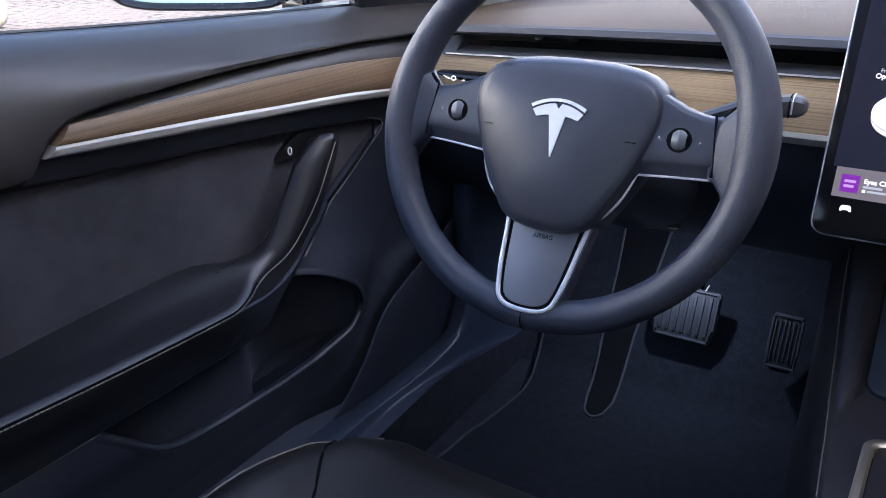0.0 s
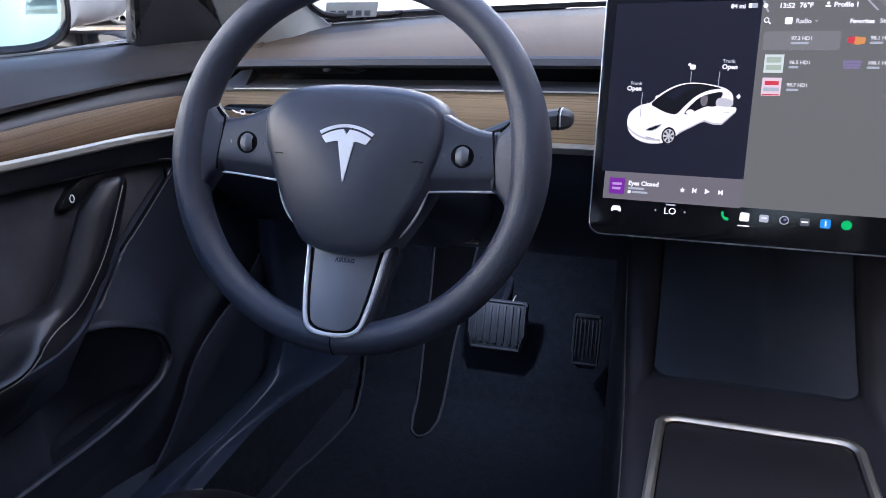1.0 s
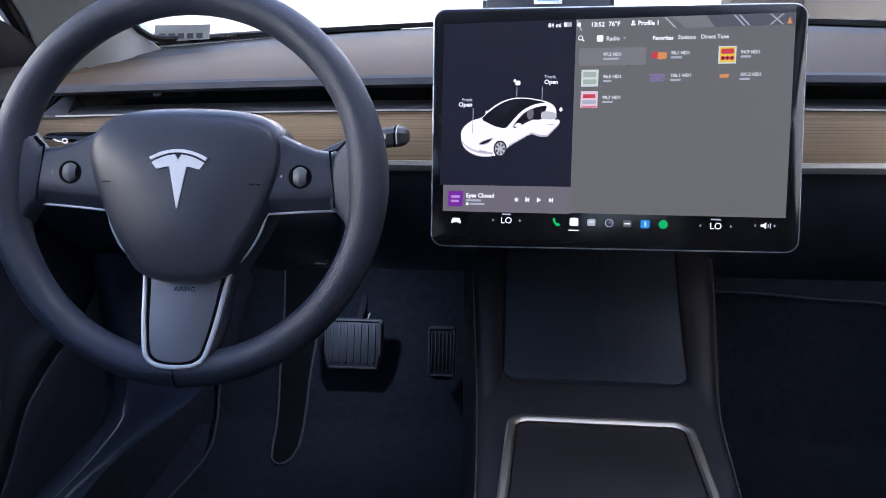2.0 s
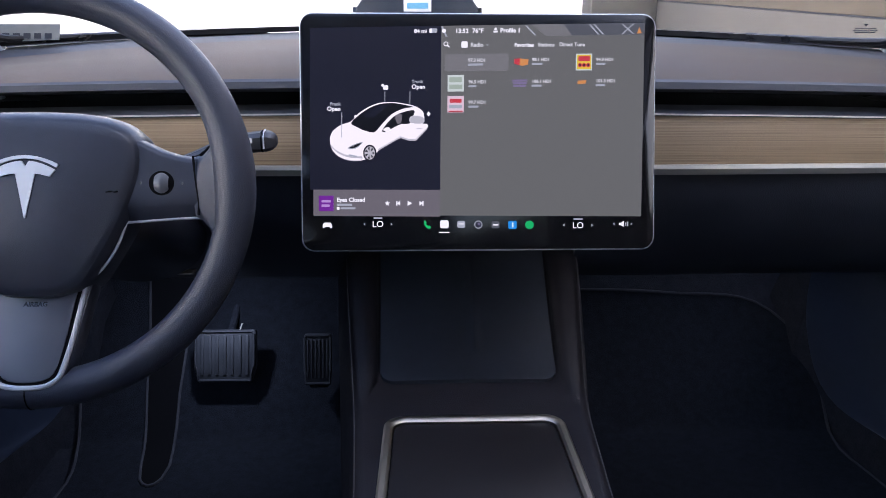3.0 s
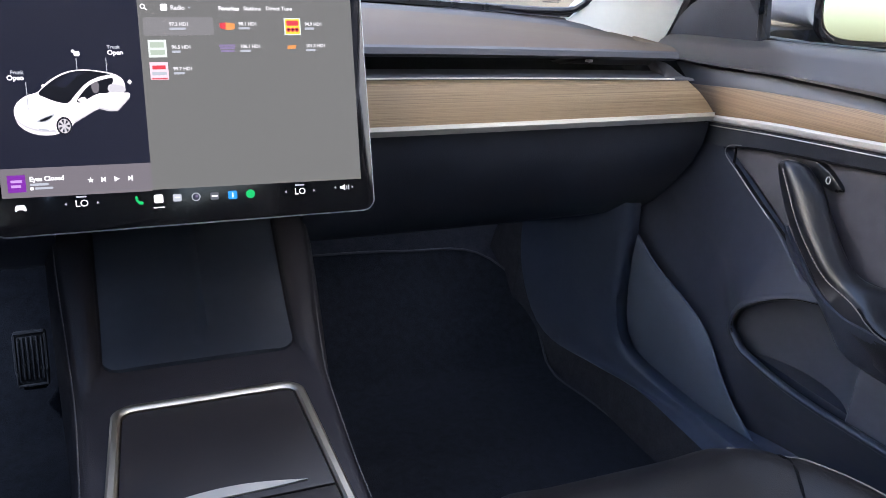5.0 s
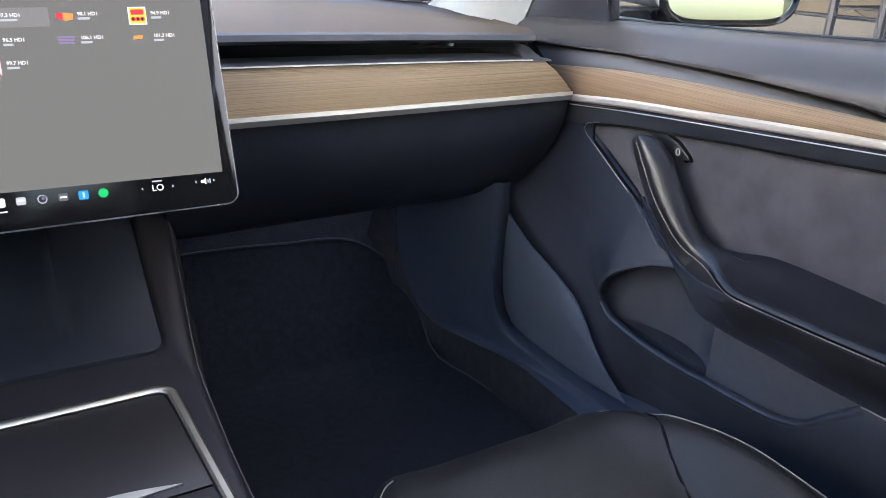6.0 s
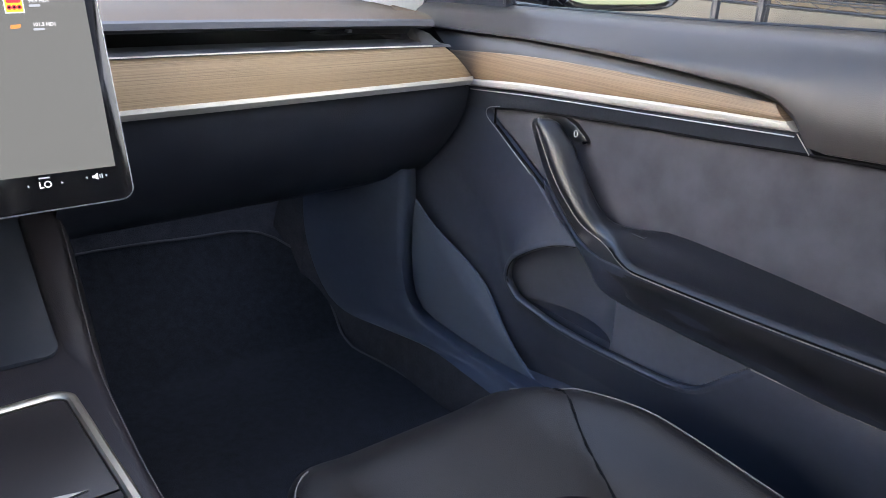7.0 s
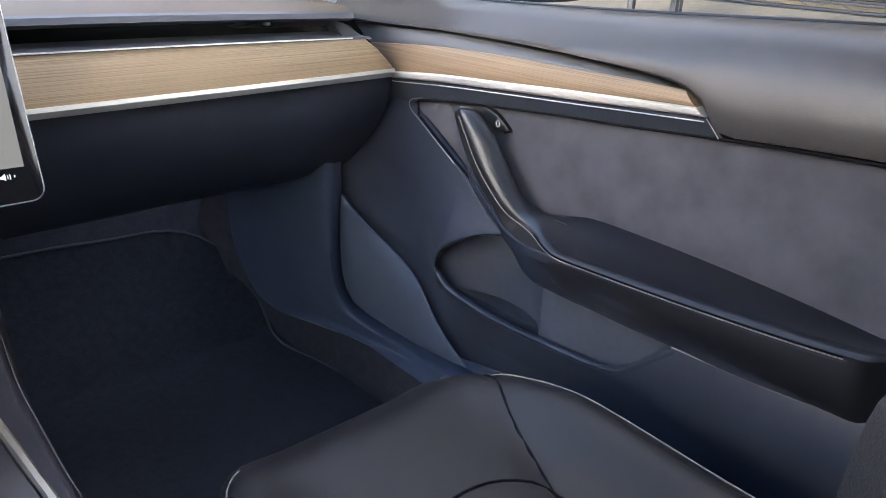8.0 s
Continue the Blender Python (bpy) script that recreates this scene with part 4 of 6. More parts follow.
part("emblem_wedge", W.flat([(x + 0.0008, y + 0.0015) for x, y in wing], 0.009, 0.0189), BRIGHT, cover, "silver emblem wedge")
for s in (-1, 1):
    # switch spoke: flat face, rolled top, chamfered lower edge
    rows = []
    for u, hi, lo in ((0.050, 0.0560, -0.0255), (0.066, 0.0500, -0.0245), (0.076, 0.0440, -0.0238), (0.086, 0.0390, -0.0231), (0.098, 0.0335, -0.0222), (0.110, 0.0298, -0.0213), (0.1185, 0.0285, -0.0208), (0.1245, 0.0280, -0.0205)):
        w = 0.0045 * max(0, (u - 0.110) / 0.0145)
        rows.append([W(s * (u + w * (0.5 - v / 0.05)), v, n) for v, n in ((lo, -0.024), (lo, -0.0060), (lo + 0.0015, -0.0045), (lo + 0.0095, 0.0022), (lo + 0.0120, 0.0036), (lo + 0.020, 0.0040), (hi - 0.014, 0.0040), (hi - 0.006, 0.0034), (hi - 0.0025, 0.0014), (hi, -0.004), (hi + 0.0015, -0.012), (hi, -0.024))])
    spoke = part("spoke", loft(rows, ring=True, caps=True), HUB, steering_wheel, sharp=50)
    part("spoke_edge", tube([W(s * a, b, -0.0052) for a, b in ((0.1268, -0.0202), (0.110, -0.0211), (0.090, -0.0226), (0.0675, -0.0246))], 0.0011, 6), BRIGHT, spoke, "thin silver edge")
    part("spoke_gap", tube([W(s * a, b, 0.0034) for a, b in ((0.1225, 0.0285), (0.1245, 0.010), (0.1275, -0.009), (0.1272, -0.0185))], 0.0010, 6), SEAM, spoke)
    cx, cy = s * 0.0985, 0.0066
    part("scroll_well", W.flat([(cx + 0.0098 * math.cos(a * 0.2618), cy + 0.0098 * math.sin(a * 0.2618)) for a in range(24)], 0.0030, 0.0044, 0.0), SEAM, spoke)
    rows = []
    for k in range(13):
        t = -0.0056 + 0.0112 * k / 12
        rows.append([W(cx + t, cy + 0.0086 * math.sqrt(1 - (t / 0.0072) ** 2) * math.cos(b), 0.0030 + (0.0050 - abs(t) * 0.30) * math.sin(b)) for b in [math.pi * j / 14 for j in range(15)]])
    part("scroll_wheel", loft(rows), ACCENT, spoke, "satin grey scroll wheel")
    for d in (-1, 1):
        part("arrow_mark", W.flat([(cx + d * 0.0155, cy + 0.0013), (cx + d * 0.0170, cy), (cx + d * 0.0155, cy - 0.0013)], 0.0030, 0.0043), UI_DIM, spoke)
    for a, b in ((0.0585, 0.0050), (0.0602, 0.0066), (0.0640, 0.0058)):
        part("horn_mark", W.flat([(s * a, -0.0030 + b * 0.2), (s * (a + 0.0030), -0.0026 + b * 0.2), (s * (a + 0.0030), -0.0018 + b * 0.2), (s * a, -0.0021 + b * 0.2)], 0.006, 0.0128 - 0.13 * (a - 0.0585)), SEAM, cover)
    # leather lug between the spoke and the rim, with a dark slot on top
    rows = []
    for u, hi, lo, top_n in ((0.1235, 0.0285, -0.0190, 0.0030), (0.1285, 0.0300, -0.0215, 0.0052), (0.134, 0.0355, -0.0280, 0.0070), (0.140, 0.0440, -0.0400, 0.0085), (0.147, 0.0540, -0.0540, 0.0095), (0.154, 0.0600, -0.0620, 0.0080)):
        rows.append([W(s * u, v, n) for v, n in ((lo, -0.014), (lo - 0.0005, -0.004), (lo + 0.002, top_n - 0.0045), (lo + 0.008, top_n - 0.0008), (lerp(lo, hi, 0.5), top_n), (hi - 0.008, top_n - 0.0008), (hi - 0.002, top_n - 0.0045), (hi + 0.0005, -0.004), (hi, -0.014))])
    part("thumb_rest", loft(rows, ring=True, caps=True), LEATHER, rim, sharp=80)
    part("thumb_slot", tube([W(s * a, b, -0.003) for a, b in ((0.1270, 0.0292), (0.1310, 0.0325), (0.1350, 0.0368))], 0.0020, 6), SEAM, rim)
LOW_PLANE = Plane(W(0.001, -0.066, -0.010), 37.2, 3.0, -1.4)
lower = [(-0.0405, -0.004), (-0.0372, -0.022), (-0.0330, -0.054), (-0.0280, -0.078), (-0.0245, -0.0855), (-0.0175, -0.0902), (-0.0075, -0.0920), (0.0, -0.0922), (0.0075, -0.0920), (0.0175, -0.0902), (0.0245, -0.0855), (0.0280, -0.078), (0.0330, -0.054), (0.0372, -0.022), (0.0405, -0.004)]
lower_spoke = part("lower_spoke", LOW_PLANE.flat([(a * 1.04, b * 1.012) for a, b in lower], -0.022, -0.0012, 0.003), HUB, steering_wheel)
inset = [(a * 0.80, b * 0.935) for a, b in lower]
part("insert_gap", LOW_PLANE.flat([(a * 0.87, b * 0.955) for a, b in lower], -0.006, -0.0004, 0.0), SEAM, lower_spoke)
part("lower_insert", LOW_PLANE.flat([(p.x, p.y) for p in spline([(a, b, 0) for a, b in inset], 40)], -0.006, 0.0006, 0.0006), mat("spoke_satin", (0.15, 0.16, 0.18), 0.36, metal=0.35, vary=0.05), lower_spoke, "satin grey insert")
part("spoke_trim", tube(spline([LOW_PLANE(a * 0.94, b * 0.978, -0.0002) for a, b in lower], 60), 0.0021, 8), BRIGHT, lower_spoke, "silver trim")
for s in (-1, 1):
    part("hub_line", tube(spline([W(s * 0.0690, -0.0246, -0.0046), W(s * 0.0632, -0.0420, -0.0035), W(s * 0.0535, -0.0580, -0.0045), LOW_PLANE(s * 0.0402, -0.004, 0.0)], 16), 0.0012, 6), BRIGHT, steering_wheel, "silver line")
m = Matrix.Translation(LOW_PLANE(0, -0.0262, 0.0008)) @ Matrix((LOW_PLANE.u, LOW_PLANE.v, LOW_PLANE.n)).transposed().to_4x4()
letters("lettering", "AIRBAG", 0.0052, m, GLOSS_BLACK, lower_spoke, "CENTER")
column = thing("steering_column", (-0.3585, 0.75, 0.57), "black steering column shroud behind the wheel", "steering column")
rows = []
for k in range(8):
    d = -0.03 - 0.035 * k
    rx, ry = lerp(0.05, 0.075, k / 7), lerp(0.045, 0.05, k / 7)
    rows.append([W(rx * math.cos(b), ry * math.sin(b) - 0.004 * k, d) for b in [2 * math.pi * j / 24 for j in range(24)]])
part("shroud", loft(rows, ring=True, caps=True), VINYL_DARK, column)


def stalk(s, label, dz0):
    ob = thing("column_stalk", (-0.3585 + s * 0.06, 0.69, 0.65), label, "stalk")
    c = -0.3590
    rows = []
    for x, h, dz in ((0.05, 0.0075, dz0), (0.10, 0.0082, dz0 * 0.45), (0.13, 0.0090, dz0 * 0.1), (0.1605, 0.0095, 0.0)):
        rows.append([(c + s * x, 0.688 + d, 0.6545 + dz + h * e) for d, e in ((-0.0085, -0.55), (-0.0085, 0.55), (-0.0045, 0.93), (0.004, 1.0), (0.008, 0.8), (0.008, -0.8), (0.003, -1.0), (-0.0050, -0.93))])
    lever = part("lever", loft(rows, ring=True, caps=True), SATIN_BLACK, ob, sharp=30)
    part("gap", tube([(c + s * 0.1608, 0.688 + d * 0.98, 0.6545 + 0.0093 * e) for d, e in ((-0.0085, -0.55), (-0.0085, 0.55), (-0.0045, 0.93), (0.004, 1.0), (0.008, 0.8), (0.008, -0.8), (0.003, -1.0), (-0.0050, -0.93))], 0.0008, 5, closed=True), SEAM, ob)
    rows = []
    for x, h, dy in ((0.1615, 0.0092, 1.0), (0.1640, 0.0098, 1.05), (0.1690, 0.0085, 1.0), (0.1725, 0.0060, 0.8), (0.1740, 0.0032, 0.5)):
        rows.append([(c + s * x, 0.688 + d * dy, 0.6548 + h * e) for d, e in ((-0.0085, -0.55), (-0.0085, 0.55), (-0.0045, 0.93), (0.004, 1.0), (0.008, 0.8), (0.008, -0.8), (0.003, -1.0), (-0.0050, -0.93))])
    part("end_button", loft(rows, ring=True, caps=True), SATIN_BLACK, ob, sharp=30)
    part("collar", tube([(c + s * 0.1632, 0.6880 + d * 1.06, 0.6548 + 0.0098 * e) for d, e in ((-0.0085, -0.55), (-0.0085, 0.55), (-0.0045, 0.93), (0.004, 1.0))], 0.0008, 5), BRIGHT, ob, "thin silver collar")
    for k in range(2):
        part("symbol", box((c + s * 0.146 + 0.0042 * k, 0.6786, 0.6545), (c + s * 0.146 + 0.0042 * k + 0.0028, 0.6806, 0.6590), 0.0), UI_DIM, lever)


stalk(1, "black gear selector stalk with a silver collar", -0.036)
indicator = thing("column_stalk", (-0.42, 0.69, 0.65), "black indicator stalk with pale symbols", "stalk")
rows = []
for x, z, h in ((-0.41, 0.6500, 0.0070), (-0.46, 0.6515, 0.0066), (-0.50, 0.6525, 0.0056), (-0.53, 0.6535, 0.0045), (-0.548, 0.6545, 0.0024)):
    rows.append([(x, 0.688 + 0.010 * math.cos(b), z + h * math.sin(b)) for b in [2 * math.pi * j / 14 for j in range(14)]])
lever = part("lever", loft(rows, ring=True, caps=True), GLOSS_BLACK, indicator)
part("symbol", tube([(-0.5405, 0.6795, 0.6545), (-0.5345, 0.6783, 0.6515), (-0.5300, 0.6778, 0.6508)], 0.0008, 5), UI_WHITE, lever, "pale symbol")
part("symbol", tube([(-0.5255 + 0.0026 * math.cos(a), 0.6774, 0.6516 + 0.0022 * math.sin(a)) for a in [0.7 * k for k in range(9)]], 0.0007, 5, closed=True), UI_WHITE, lever, "pale ring symbol")
part("symbol", tube([(-0.5150, 0.6772, 0.6500), (-0.5120, 0.6772, 0.6506)], 0.0007, 5), UI_WHITE, lever, "pale symbol")

# ---- centre console ----
console = thing("centre_console", (0, 0.5, FLOOR_Z), "black centre console with a silver-trimmed lid and phone pad", "console")
zc = smooth((-0.3, 0.372), (0.2, 0.372), (0.60, 0.372), (0.70, 0.374), (0.76, 0.392), (0.84, 0.440), (0.95, 0.515))
edge_x = smooth((-0.3, 0.106), (0.50, 0.108), (0.60, 0.1135), (0.70, 0.121), (0.85, 0.137), (1.0, 0.148))
pad_x = smooth((0.70, 0.0985), (0.76, 0.099), (0.95, 0.104))


def rail_h(y):
    u = min(1, max(0, (y - 0.690) / 0.075))
    return 0.015 * u * u * (3 - 2 * u)


rows = []
for k in range(64):
    y = -0.30 + 1.27 * k / 63
    z, w, h = zc(y), edge_x(y), rail_h(y)
    xr = lerp(w - 0.010, pad_x(y) + 0.002, min(1, h / 0.008))
    half_row = [(w + 0.022, FLOOR_Z), (w + 0.016, z - 0.07), (w + 0.009, z - 0.022), (w + 0.004, z - 0.006 + h * 0.6), (w, z - 0.002 + h * 0.9), (w - 0.004, z + h), (lerp(w, xr, 0.55), z + h), (xr + 0.003, z + h * 0.85), (xr, z + h * 0.3), (xr - 0.002, z - h * 0.1)]
    rows.append([(-x, y, q2) for x, q2 in half_row] + [(0, y, z - h * 0.1)] + [(x, y, q2) for x, q2 in half_row[::-1]])
part("body", loft(rows, ring=True, caps=True), CONSOLE, console, sharp=75)
for s in (-1, 1):
    part("stitching", stitches([(s * (edge_x(y) + 0.0035), y, zc(y) - 0.0025 + rail_h(y) * 0.72) for y in [0.40 + 0.0145 * k for k in range(40)]], 0.0007), STITCH_DIM, console, "fine stitch line")
pad = []
for k in range(31):
    y = 0.726 + 0.224 * (k / 30) ** 1.5
    r, d = 0.016, y - 0.726
    w = pad_x(y) - 0.001 - (r - math.sqrt(max(0, r * r - (r - d) ** 2)) if d < r else 0)
    crease = min(1, max(0, (y - 0.745) / 0.03))
    pad.append([(lerp(-w, w, i / 40), y, zc(y) + 0.0042 - 0.0012 * abs(i / 20 - 1) ** 6 + crease * (0.0038 * math.exp(-((i - 22) / 0.6) ** 2) - 0.0022 * math.exp(-((i - 20) / 1.8) ** 2))) for i in range(41)] + [(w, y, zc(y) - 0.003), (-w, y, zc(y) - 0.003)])
part("charging_pad", loft(pad, ring=True, caps=True), PADRUB, console, "blue-grey rubber phone pad with a centre crease")


def lid_outline(w, y1, r, y0=0.22, k=8):
    pts = []
    for cx, a0 in ((w - r, 0), (-w + r, 90)):
        for i in range(k + 1):
            a = radians(a0 + 90 * i / k)
            pts.append((cx + r * math.cos(a), y1 - r + r * math.sin(a)))
    flare = 0.0289 * (y1 - r - y0)
    side = [(w + flare * (1 - f), lerp(y0, y1 - r, f)) for f in (0.0, 0.3, 0.6, 0.8, 0.92, 0.98)]
    pts = side + pts + [(-a, e) for a, e in side[::-1]]
    return pts


def frame_mesh(o, i, z0, z1):
    rows = [[(a, b, z0) for a, b in o], [(a, b, z1 - 0.002) for a, b in o], [(lerp(a, c, 0.25), lerp(b, d, 0.25), z1) for (a, b), (c, d) in zip(o, i)], [(lerp(a, c, 0.75), lerp(b, d, 0.75), z1) for (a, b), (c, d) in zip(o, i)], [(a, b, z1 - 0.002) for a, b in i], [(a, b, z0) for a, b in i]]
    return loft(rows)


part("lid_trim", frame_mesh(lid_outline(0.0905, 0.660, 0.020), lid_outline(0.0815, 0.6485, 0.013), 0.371, 0.381), TRIM, console, "satin metal frame")
lid = part("front_lid", slab([(a, b, 0.372) for a, b in lid_outline(0.0805, 0.6470, 0.0120, 0.4890)], (0, 0, 0.006), 0.0015), LID, console, "satin black sliding lid")
part("rear_lid", slab([(a, b, 0.372) for a, b in lid_outline(0.0847, 0.4872, 0.002, 0.30)], (0, 0, 0.0058), 0.0015), LID, console)
part("lid_pull", slab([(lerp(-0.0635, 0.0635, j / 16), 0.4988 + 0.0100 * math.sin(math.pi * j / 16), 0.3775) for j in range(17)] + [(lerp(0.0635, -0.0635, j / 16), 0.4988 - 0.0022 * math.sin(math.pi * j / 16), 0.3775) for j in range(1, 16)], (0, 0, 0.002), 0.0), SILVER, lid, "silver crescent finger pull")
part("armrest", box((-0.115, -0.10, 0.36), (0.115, 0.40, 0.420), 0.018, 4), SEAT, console, "padded armrest")


# ---- doors ----
z_sill = smooth((-0.2, 0.744), (0.2, 0.7305), (0.475, 0.7165), (0.80, 0.7045), (1.0, 0.697))
z_groove = smooth((-0.2, 0.640), (0.15, 0.624), (0.26, 0.6175), (0.302, 0.6147), (0.329, 0.6425), (0.347, 0.6535), (0.364, 0.6577), (0.43, 0.6631), (0.51, 0.6674), (0.59, 0.6697), (0.71, 0.6702), (0.81, 0.6667), (0.91, 0.6643), (1.0, 0.662))
wood_top = smooth((0.345, 0.6540), (0.42, 0.6547), (0.50, 0.6543), (0.588, 0.6538), (0.705, 0.6500), (0.78, 0.6445), (0.86, 0.6373))
wood_low = smooth((0.31, 0.6415), (0.42, 0.6351), (0.50, 0.6301), (0.585, 0.6237), (0.70, 0.6158), (0.808, 0.6045), (0.87, 0.600))
strip_low = smooth((0.30, 0.6335), (0.42, 0.625), (0.50, 0.6192), (0.585, 0.6134), (0.70, 0.6047), (0.808, 0.5945), (0.87, 0.590))
insert_top = smooth((-0.2, 0.632), (0.15, 0.6195), (0.312, 0.6097), (0.432, 0.5997), (0.513, 0.5945), (0.604, 0.5865), (0.727, 0.574), (0.79, 0.563))


def band(rear, front, low, high, x, thick, bulge=0.0, n=50, m=6):
    """A strip of door trim from the rear to the front ends (each y at low and at high edge), between two height curves."""
    rows = []
    for k in range(n + 1):
        u = k / n
        face = []
        for j in range(m + 1):
            v = j / m
            y = lerp(lerp(rear[0], rear[1], v), lerp(front[0], front[1], v), u)
            z = lerp(low(y), high(y), v)
            edge = 1 - abs(2 * v - 1) ** 4
            face.append((x(y, v) - bulge * edge, y, z))
        rows.append(face + [(face[-1][0] + thick, face[-1][1], face[-1][2]), (face[0][0] + thick, face[0][1], face[0][2])])
    return rows


POCKET = [(0.552, 0.4305), (0.5975, 0.4218), (0.637, 0.402), (0.671, 0.3725), (0.687, 0.3460), (0.6765, 0.3305), (0.652, 0.3195), (0.594, 0.3077), (0.536, 0.3058), (0.487, 0.3088), (0.441, 0.3112), (0.400, 0.3158), (0.371, 0.3250), (0.350, 0.3395), (0.3264, 0.3620), (0.3000, 0.3860)]
LIP = [(p.x, p.y) for p in spline([(a, b, 0) for a, b in POCKET], 110)]
RIM = LIP + [(0.300, 0.43), (0.52, 0.448)]


def inside_distance(y, z):
    """Signed distance to the pocket's outline, positive inside."""
    inside, best = False, 9.0
    n = len(RIM)
    for i in range(n):
        (ay, az), (by, bz) = RIM[i], RIM[(i + 1) % n]
        if (az > z) != (bz > z) and y < (by - ay) * (z - az) / (bz - az) + ay:
            inside = not inside
        dy, dz = by - ay, bz - az
        t = max(0.0, min(1.0, ((y - ay) * dy + (z - az) * dz) / (dy * dy + dz * dz + 1e-12)))
        best = min(best, math.hypot(y - ay - t * dy, z - az - t * dz))
    return best if inside else -best


def ease(u):
    u = min(1.0, max(0.0, u))
    return u * u * (3 - 2 * u)


plate_edge = smooth((0.56, 0.19), (0.6026, 0.2176), (0.6443, 0.2432), (0.6763, 0.2714), (0.7160, 0.3160), (0.7623, 0.3410), (0.8458, 0.3702), (0.8989, 0.4002), (0.96, 0.43))


def door_face(y, z):
    """Half width of the cabin at the door's lower panel, leaving out its pocket."""
    x = 0.703
    x -= 0.038 * math.exp(-((z - 0.36) / 0.085) ** 2) * min(1, max(0, (0.80 - y) / 0.14)) ** 1.5
    x += 0.02 * max(0, (0.25 - z) / 0.15)
    # the panel swells towards the front of the bottle holder
    x -= 0.011 * math.exp(-(((y - 0.655) / 0.075) ** 2) - ((z - 0.405) / 0.040) ** 2)
    # it comes forward to meet the sill plate
    x = lerp(x, min(x, 0.669), 0.62 * ease(1 - (z - plate_edge(y)) / 0.085) * ease((y - 0.56) / 0.12))
    # the suede insert lies in a shallow recess behind a slanted front edge
    g = ease(min((z - 0.563 - (y - 0.786) * 0.634) * 0.845, z - 0.446) / 0.006 + 0.3)
    return x + (0.030 * g if y < 0.80 else 0.0)


def liner_depth(y):
    """How far the pocket's back wall lies behind its opening: an upright round bottle holder, then a flat bin."""
    u = (y - 0.600) / 0.096
    holder = 0.012 + 0.064 * math.sqrt(max(0.0, 1 - u * u))
    flat = 0.030 + 0.006 * ease((0.50 - y) / 0.12)
    k = 0.004
    return max(holder, flat) + k * math.exp(-abs(holder - flat) / k) * 0.5 if y < 0.600 else holder


def pocket_liner():
    rows = [[(0.655, 0.270 + 0.0072 * i, 0.205) for i in range(61)]]
    for k in range(19):
        z = 0.215 + 0.24 * k / 18
        rows.append([(max(0.668 + liner_depth(y), door_face(y, z) + 0.012), y, z) for y in [0.270 + 0.0072 * i for i in range(61)]])
    return rows


def pocket_lip():
    """The rolled edge of the pocket: sections across its rim, from the panel's face into the hollow."""
    rows = []
    for i, (y, z) in enumerate(LIP):
        (ay, az), (by, bz) = LIP[max(i - 1, 0)], LIP[min(i + 1, len(LIP) - 1)]
        l = math.hypot(by - ay, bz - az)
        ny, nz = (bz - az) / l, -(by - ay) / l
        if inside_distance(y + ny * 0.004, z + nz * 0.004) < 0:
            ny, nz = -ny, -nz
        row = []
        for d, up in ((-0.010, 0.0010), (-0.007, -0.0002), (-0.0045, -0.0010), (-0.0025, -0.0013), (-0.0010, -0.0009), (0.0004, 0.0006)):
            row.append((door_face(y + ny * d, z + nz * d) + up, y + ny * d, z + nz * d))
        for d, deep in ((0.0016, 0.0030), (0.0018, 0.0065), (0.0005, 0.0105), (-0.004, 0.013)):
            row.append((door_face(y + ny * d, z + nz * d) + deep, y + ny * d, z + nz * d))
        rows.append(row)
    return rows


DEPTHS = {}
panel_low = smooth((-0.2, 0.14), (0.45, 0.14), (0.53, 0.145), (0.595, 0.165), (0.655, 0.200), (0.735, 0.240), (0.82, 0.285), (0.93, 0.330), (0.98, 0.350))


